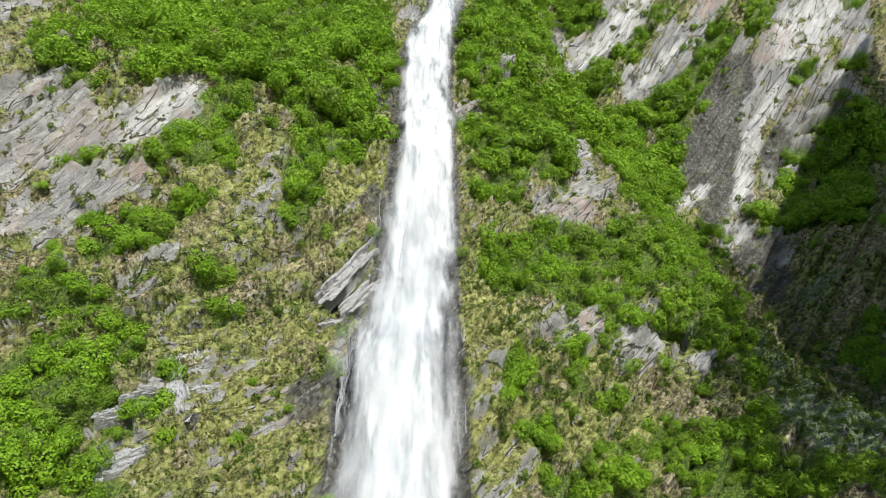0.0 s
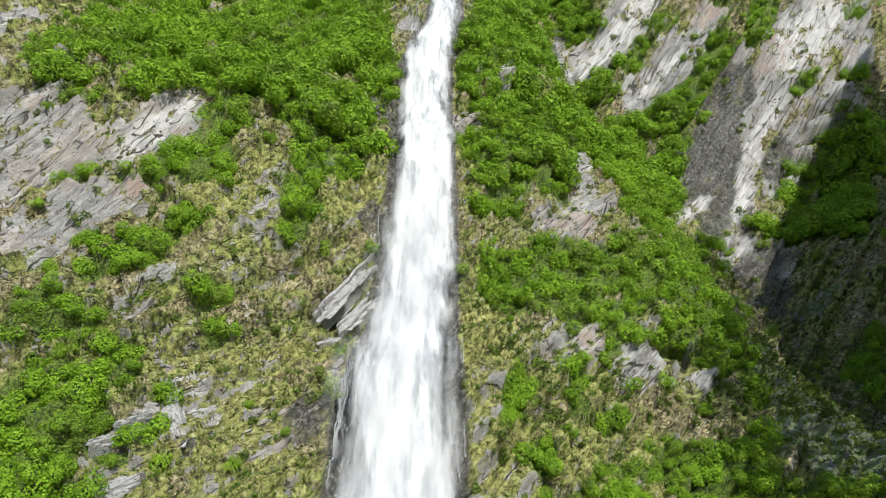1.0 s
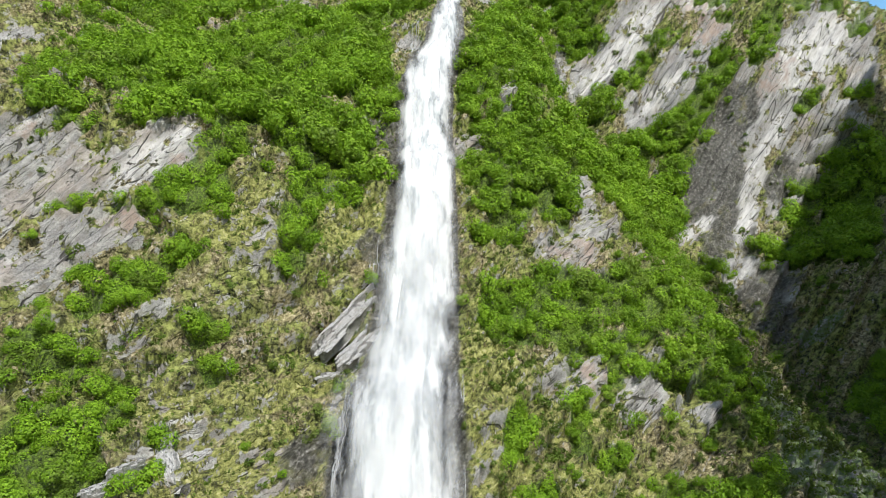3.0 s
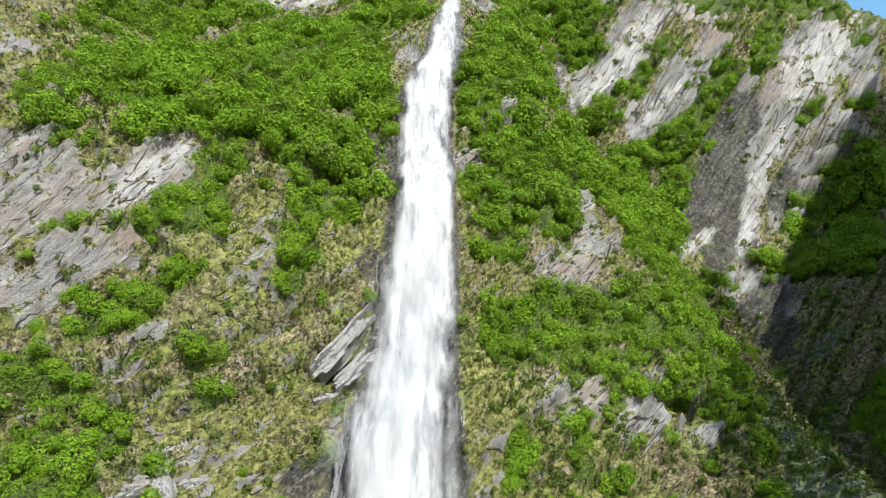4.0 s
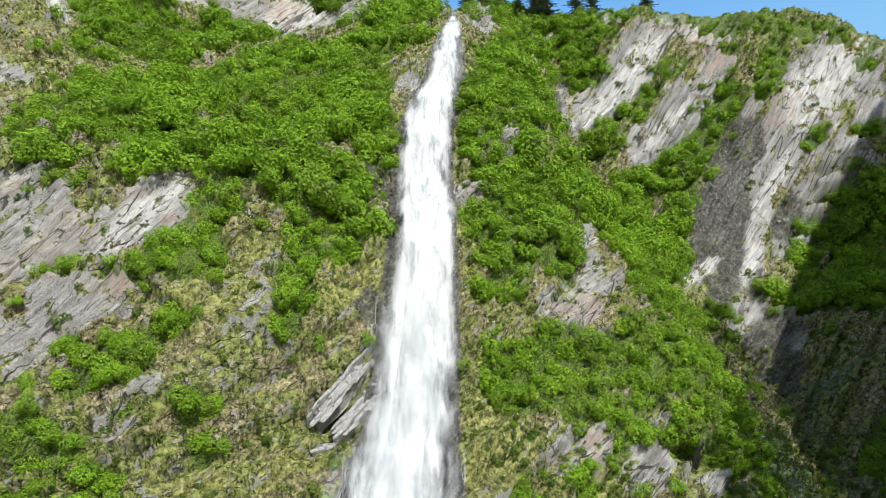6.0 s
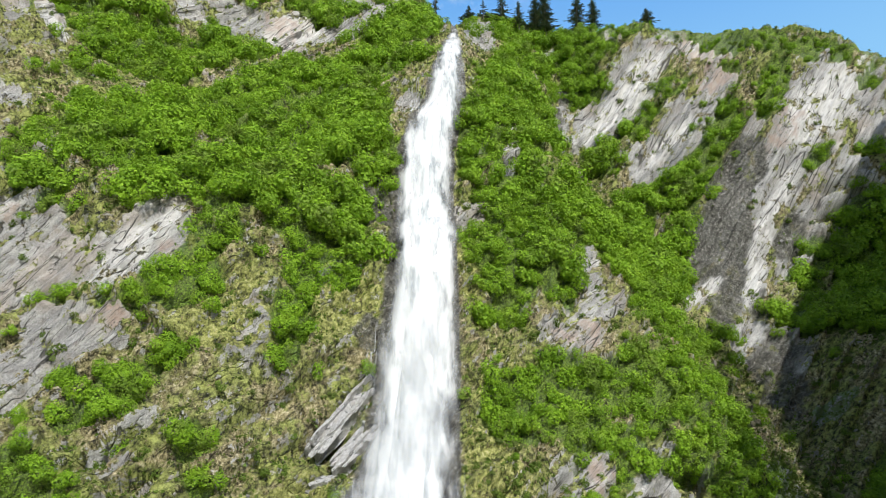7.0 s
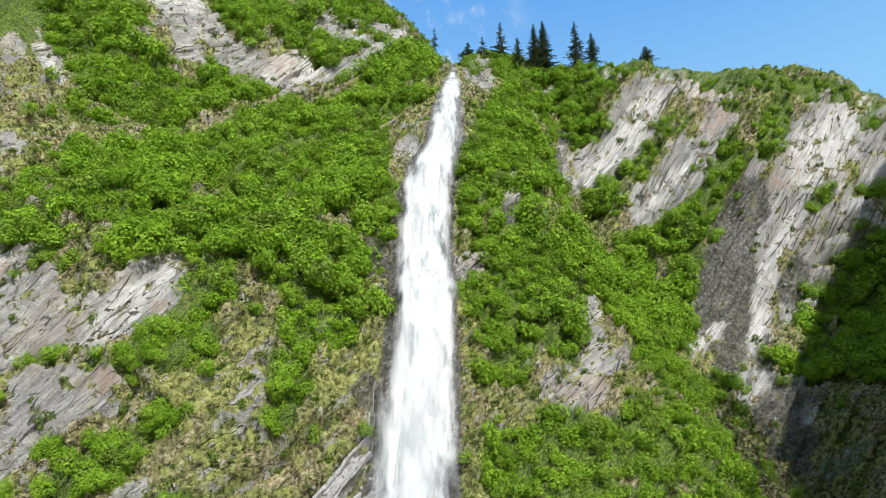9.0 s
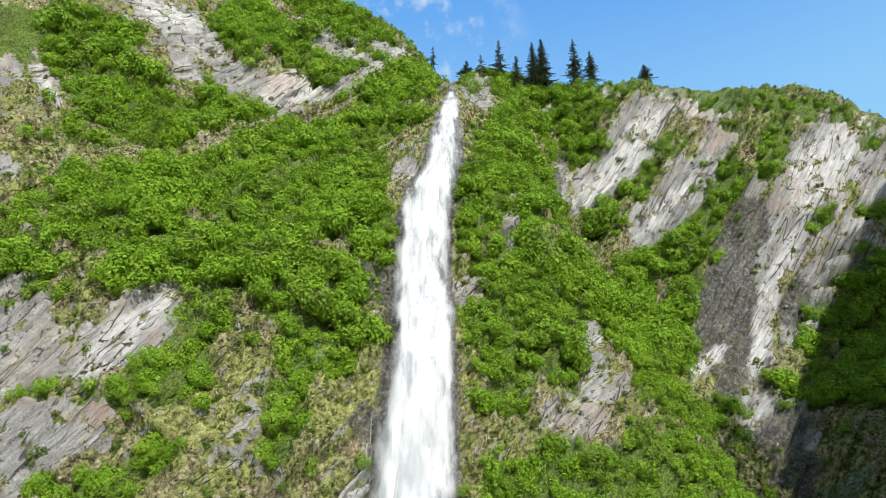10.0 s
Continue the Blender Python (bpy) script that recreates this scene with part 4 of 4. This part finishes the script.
def tube(path, radii, sides=5):
    """A tapered round stem along a path, as arrays."""
    path = np.asarray(path, float)
    ring = np.linspace(0, 2 * np.pi, sides, endpoint=False)
    verts = np.concatenate([p + r * np.stack([np.cos(ring), np.sin(ring), 0 * ring], -1) for p, r in zip(path, radii)])
    faces = [(i * sides + j, i * sides + (j + 1) % sides, (i + 1) * sides + (j + 1) % sides, (i + 1) * sides + j) for i in range(len(path) - 1) for j in range(sides)]
    return verts, np.array(faces)


def make_shrub(seed):
    g = np.random.RandomState(seed)
    base = new("shrub")
    tagged(base, "leafy bright green alder shrub rooted on the mossy slope", "shrub", "shrubs on the lower slope")
    leaves = leaf_cloud(seed, 1000, 0.070, 6 + seed % 3, 0.95)
    crown = new("crown", quick_mesh("crown", leaves, blades(len(leaves) // 3, 3), ALDER))
    crown.parent = base
    for k in range(3):
        a = 2.1 * k + g.uniform(0, 1)
        path = [(0, 0, -0.25), (0.1 * math.cos(a), 0.1 * math.sin(a), 0.12), (0.33 * math.cos(a), 0.33 * math.sin(a), 0.5)]
        stem = new("stem", quick_mesh("stem", *tube(path, (0.035, 0.028, 0.012)), BARK, True))
        stem.parent = base
    return base


def matrix_of(axes, point):
    m = Matrix.Identity(4)
    for r in range(3):
        for c in range(3):
            m[r][c] = axes[r, c]
        m[r][3] = point[r]
    return m


shrubs = [make_shrub(300 + k) for k in range(8)]
for k, i in enumerate(single):
    m = matrix_of(frames[i], flat_p[spots[i]])
    if k < len(shrubs):
        shrubs[k].matrix_basis = m
    else:
        source = shrubs[k % len(shrubs)]
        keep = source.matrix_basis.copy()
        source.matrix_basis = Matrix.Identity(4)
        copy_thing(source, m)
        source.matrix_basis = keep


def tufts(name, density, limit, mat, label, category, length, count, droop, seed, thick=0.16):
    """Small plants as fans of narrow blades."""
    g = np.random.RandomState(seed)
    pick = scatter(density, 0.45, limit, g)
    n = len(pick)
    base = np.repeat(flat_p[pick], count, 0) + g.normal(size=(n * count, 3)) * 0.12
    axis = np.repeat(flat_n[pick], count, 0) * 0.6 + np.array([0, 0, 0.5]) + g.normal(size=(n * count, 3)) * 0.5
    axis /= np.linalg.norm(axis, axis=1)[:, None]
    side = np.cross(axis, g.normal(size=axis.shape))
    side /= np.linalg.norm(side, axis=1)[:, None]
    tall = (length * g.uniform(0.5, 1.4, n * count))[:, None]
    wide = tall * thick
    middle = base + axis * tall * 0.6
    tip = base + axis * tall + np.array([0, -0.2, -droop]) * tall
    verts = np.stack([base - side * wide * 0.5, middle - side * wide, tip, middle + side * wide], 1).reshape(-1, 3)
    tagged(new(name, quick_mesh(name, verts, blades(n * count), mat)), label, category, kind="stuff")


open_ground = near_plan * dry * (1 - cover["bare"]) * (1 - np.clip(cover["brush"], 0, 1) * 0.7) * (1 - cover["wet"]) * (flat_s < 200)
patchy = smooth(-0.25, 0.35, grainy(flat_x, flat_s, 4.0, 4, 51))
tufts("herbs", open_ground * patchy * 1.5 * (1 + 8 * cover["scree"]), 20000, HERB, "low olive green herbs and moss on the slope", "herbs", 0.46, 3, 0.3, 21, 0.40)
tufts("dry_grass", open_ground * (1 - patchy) * 1.6 * (1 - cover["scree"]), 7000, DRY, "tan tufts of dry grass hanging on the slope", "dry grass", 0.6, 4, 0.7, 22)


# ------------------------------------------------------------ spruces on the skyline
def spruce(x, y, z, tall, wide, full, seed):
    g = np.random.RandomState(seed)
    tree = tagged(new("spruce_tree"), "slender dark green spruce on the cliff top" if full > 0.6 else "thin sparse grey-green spruce on the cliff top", "tree", "spruces on the skyline")
    tree.matrix_basis = pose(x, y, z)
    trunk = new("trunk", quick_mesh("trunk", *tube([(0, 0, -1), (0, 0, tall * 0.5), (0.1, 0, tall)], (tall * 0.018, tall * 0.011, 0.02), 7), BARK, True))
    trunk.parent = tree
    quads = []
    levels = int(tall * 3.6)
    for k in range(levels):
        f = 0.06 + 0.93 * k / levels
        reach = 1.7 * wide * (1 - f) ** 0.85 * g.uniform(0.6, 1.15) + 0.15
        for b in range(int(4 + 4 * full)):
            if g.random_sample() > 0.35 + 0.65 * full:
                continue
            a = g.uniform(0, 2 * np.pi)
            d = np.array([math.cos(a), math.sin(a), 0])
            cross = np.array([-d[1], d[0], 0])
            root = np.array([0, 0, tall * f])
            length = reach * g.uniform(0.6, 1.1)
            sag = g.uniform(0.1, 0.45) * length
            for j in range(3):
                t0, t1 = j / 3, (j + 1) / 3 + 0.12
                p0 = root + d * length * t0 - np.array([0, 0, sag * t0])
                p1 = root + d * length * t1 - np.array([0, 0, sag * t1 * (1.1 - 0.4 * t1)])
                half = (0.10 + 0.11 * length * (1 - t0)) * g.uniform(0.7, 1.2)
                hang = np.array([0, 0, -half * g.uniform(0.3, 1.1)])
                mid = (p0 + p1) / 2
                quads += [[p0, mid + cross * half + hang, p1, mid - cross * half + hang]]
    verts = np.array(quads).reshape(-1, 3)
    crown = new("crown", quick_mesh("crown", verts, blades(len(verts) // 4), NEEDLES))
    crown.parent = tree


spruce(-2.3, 158.0, 171.9, 7.1, 1.2, 0.25, 400)
spruce(11.4, 160.0, 171.5, 6.3, 1.3, 0.4, 401)
spruce(16.7, 160.0, 170.2, 12.9, 2.2, 0.35, 402)
spruce(21.6, 160.0, 168.3, 9.2, 1.7, 0.8, 403)
spruce(26.5, 161.0, 167.2, 16.0, 2.2, 1, 404)
spruce(29.6, 163.0, 168.6, 17.5, 2.5, 1, 405)
spruce(38.3, 160.0, 167.5, 16.2, 2.4, 0.7, 406)
spruce(43.2, 161.0, 168.6, 11.8, 2.0, 0.8, 407)
spruce(54.7, 150.0, 162.3, 4.9, 1.8, 1, 408)
spruce(7.2, 158.0, 168.7, 5.4, 1.8, 1, 409)

# ------------------------------------------------------------ loose and standing rock
def plate(length, width, thick, seed):
    """A split slab: long straight sides, broken ends, a bevelled upper edge."""
    g = np.random.RandomState(seed)
    skew = g.uniform(-0.5, 0.5) * width
    near = [(length * (f - 0.5) + g.uniform(-0.05, 0.05) * length - skew, width * (-0.5 + g.uniform(0, 0.16))) for f in (0, 0.2, 0.45, 0.7, 1)]
    far = [(length * (f - 0.5) + g.uniform(-0.05, 0.05) * length + skew, width * (0.5 - g.uniform(0, 0.16))) for f in (1, 0.75, 0.5, 0.25, 0)]
    outline = near + [(length * g.uniform(0.42, 0.52), width * g.uniform(-0.2, 0.2))] + far + [(length * g.uniform(-0.52, -0.42), width * g.uniform(-0.2, 0.2))]
    count = len(outline)
    bm = bmesh.new()
    rings = []
    for scale, h in ((1.0, -0.5), (1.02, 0.3), (0.95, 0.5)):
        rings.append([bm.verts.new((p[0] * scale, p[1] * scale, (h + g.uniform(-0.06, 0.06)) * thick)) for p in outline])
    for low, high in zip(rings, rings[1:]):
        for k in range(count):
            bm.faces.new((low[k], low[(k + 1) % count], high[(k + 1) % count], high[k]))
    bm.faces.new(rings[-1])
    bm.faces.new(rings[0][::-1])
    mesh = bpy.data.meshes.new("plate")
    bm.to_mesh(mesh)
    bm.free()
    mesh.materials.append(SLATE)
    return mesh


def ledge_body(length, width, tall, seed):
    """A standing sheaf of slate beds: long broken steps along its length, ragged at both ends."""
    g = np.random.RandomState(seed)
    cols, rows = 80, 34
    u, v = np.meshgrid(np.linspace(-0.5, 0.5, cols), np.linspace(-0.5, 0.5, rows))
    x, y = u * length, v * width
    q = (y + 0.25 * grainy(x, y, 2.0, 3, seed)) / (width / 5.5) + 0.2 * grainy(x * 0.3, y, 1.0, 3, seed + 3)
    bed, step = np.floor(q), q - np.floor(q)
    level = lattice(bed.astype(np.int64), 0 * bed.astype(np.int64), seed + 5)
    cut = np.floor(x / (length * 0.19) + 0.35 * lattice(bed.astype(np.int64), bed.astype(np.int64) + 2, seed + 8) + 0.12 * grainy(x, y, 0.7, 2, seed + 9))
    block = lattice(bed.astype(np.int64), cut.astype(np.int64), seed + 11)
    h = tall * (0.62 + 0.26 * level + 0.22 * block - 0.07 * step + 0.10 * grainy(x * 0.5, y * 2, 0.8, 3, seed + 13, True))
    end = 0.5 + 0.09 * level + 0.07 * block + 0.03 * grainy(x, y, 0.6, 2, seed + 15)
    edge = np.minimum(smooth(0, 0.05, end - np.abs(u) - 0.08), smooth(0, 0.1, 0.5 - np.abs(v) + 0.05 * grainy(x, y * 0 + seed, 1.2, 3, seed + 17) - 0.05))
    z = h * edge - 0.9 * tall * (1 - edge)
    y = y * (0.72 + 0.28 * grainy(x, x * 0 + seed, length * 0.3, 3, seed + 19)) * np.sqrt(1.05 - (1.7 * u) ** 2 * 0.9)
    x = x + y * g.uniform(-0.6, 0.6)
    return quick_mesh("slab", np.stack([x, y, z], -1).reshape(-1, 3), grid_faces(rows, cols), SLATE)


def outcrop(x, s, length, width, turn, sheets, lift, label, seed, line=None, tall=1.0):
    """A sheaf of slate beds standing in the slope, long side along the beds, with split plates on it."""
    g = np.random.RandomState(seed)
    c, w = math.cos(radians(turn)), math.sin(radians(turn))
    steps = np.linspace(-0.5, 0.5, 9) * length
    ground = mountainside(x + steps * c, s + steps * w)[0]
    slope, middle = np.polyfit(steps, ground, 1)
    middle += max(0.0, float((ground - middle - slope * steps).max()) * 0.6)
    low, high = (Vector(place_of(x + k * c, s + k * w, middle + slope * k)) for k in (-0.5 * length, 0.5 * length))
    along = Vector(line).normalized() if line else (high - low).normalized()
    outward = Vector((0, -SIN, COS))
    outward = (outward - along * outward.dot(along)).normalized()
    m = Matrix((along, outward.cross(along), outward)).transposed().to_4x4()
    m.translation = (low + high) / 2 + outward * lift
    thing = tagged(new("rock_outcrop"), label, "rock outcrop", "slate outcrops")
    thing.matrix_basis = m
    new("slab", ledge_body(length, width, tall, seed * 7)).parent = thing
    for k in range(sheets):
        thick = g.uniform(0.12, 0.25)
        ob = new("rock_plate", plate(length * g.uniform(0.12, 0.3), width * g.uniform(0.2, 0.4), thick, seed * 20 + k))
        ob.parent = thing
        ob.matrix_basis = pose((((k * 0.38) % 1) - 0.5) * 0.7 * length, g.uniform(-0.3, 0.3) * width, tall * 0.55 + g.uniform(-0.1, 0.05), g.uniform(-8, 8), g.uniform(-5, 5), g.uniform(-8, 8))


outcrop(-13.4, 40.0, 14.0, 4.4, 59, 5, -0.2, "long pale slate slab leaning beside the waterfall", 1, (6.9, 3.2, 9.0), 1.6)
outcrop(-11.2, 36.8, 10.5, 4.2, 55, 4, -0.2, "pale wet slate slab at the edge of the waterfall", 2, (6.6, 3.0, 7.6), 1.5)
outcrop(-15.1, 31.5, 4.0, 2.2, 35, 3, 0.0, "small block of grey slate on moss", 3, None, 1.0)
outcrop(-28.6, 13.6, 6.5, 3.2, -68, 2, -0.1, "upright smooth grey slate slab in moss", 4, None, 0.7)
outcrop(-26.2, 15.8, 3.4, 2.4, 40, 2, -0.1, "grey slate slab in moss", 5, None, 0.6)
outcrop(-30.6, 3.8, 6.0, 3.4, 38, 5, 0.0, "broken stack of tan and grey slate plates", 6, None, 1.0)
outcrop(-32.6, 9.4, 5.5, 2.4, 45, 4, 0.1, "dark cracked slate ledge below shrubs", 7, None, 1.2)
outcrop(-31.4, 11.6, 4.0, 1.8, 42, 3, 0.0, "dark cracked slate ledge below shrubs", 8, None, 1.1)


def rubble(name, density, limit, low, high, label, seed):
    """Angular broken stones lying on the slope."""
    g = np.random.RandomState(seed)
    pick = scatter(density, 0.5, limit, g)
    box = np.array([(x, y, z) for z in (-1, 1) for y in (-1, 1) for x in (-1, 1)], float)
    sides = np.array([(0, 2, 3, 1), (4, 5, 7, 6), (0, 1, 5, 4), (2, 6, 7, 3), (0, 4, 6, 2), (1, 3, 7, 5)])
    n = len(pick)
    radius = low * (high / low) ** g.random_sample(n) ** 2
    axes = stand(flat_p[pick], flat_n[pick], radius, g, 0.9, (0.35, 0.7))
    shape = box[None] * g.uniform(0.6, 1.1, (n, 8, 1)) + g.normal(size=(n, 8, 3)) * 0.15
    verts = np.einsum("nij,nkj->nki", axes, shape) + flat_p[pick][:, None]
    faces = (np.arange(n) * 8)[:, None, None] + sides[None]
    tagged(new(name, quick_mesh(name, verts.reshape(-1, 3), faces.reshape(-1, 4), RUBBLE)), label, "rubble", kind="stuff")


rubble("scree_stones", near_plan * (cover["scree"] * 0.8), 3000, 0.08, 0.24, "loose grey scree stones in the gully", 31)
rubble("broken_rock", near_plan * dry * 0.018 * (1 - cover["bare"]) * (flat_s < 130) * (1 - np.clip(cover["brush"], 0, 1)), 6000, 0.1, 0.5, "broken angular slate bits on ledges", 32)
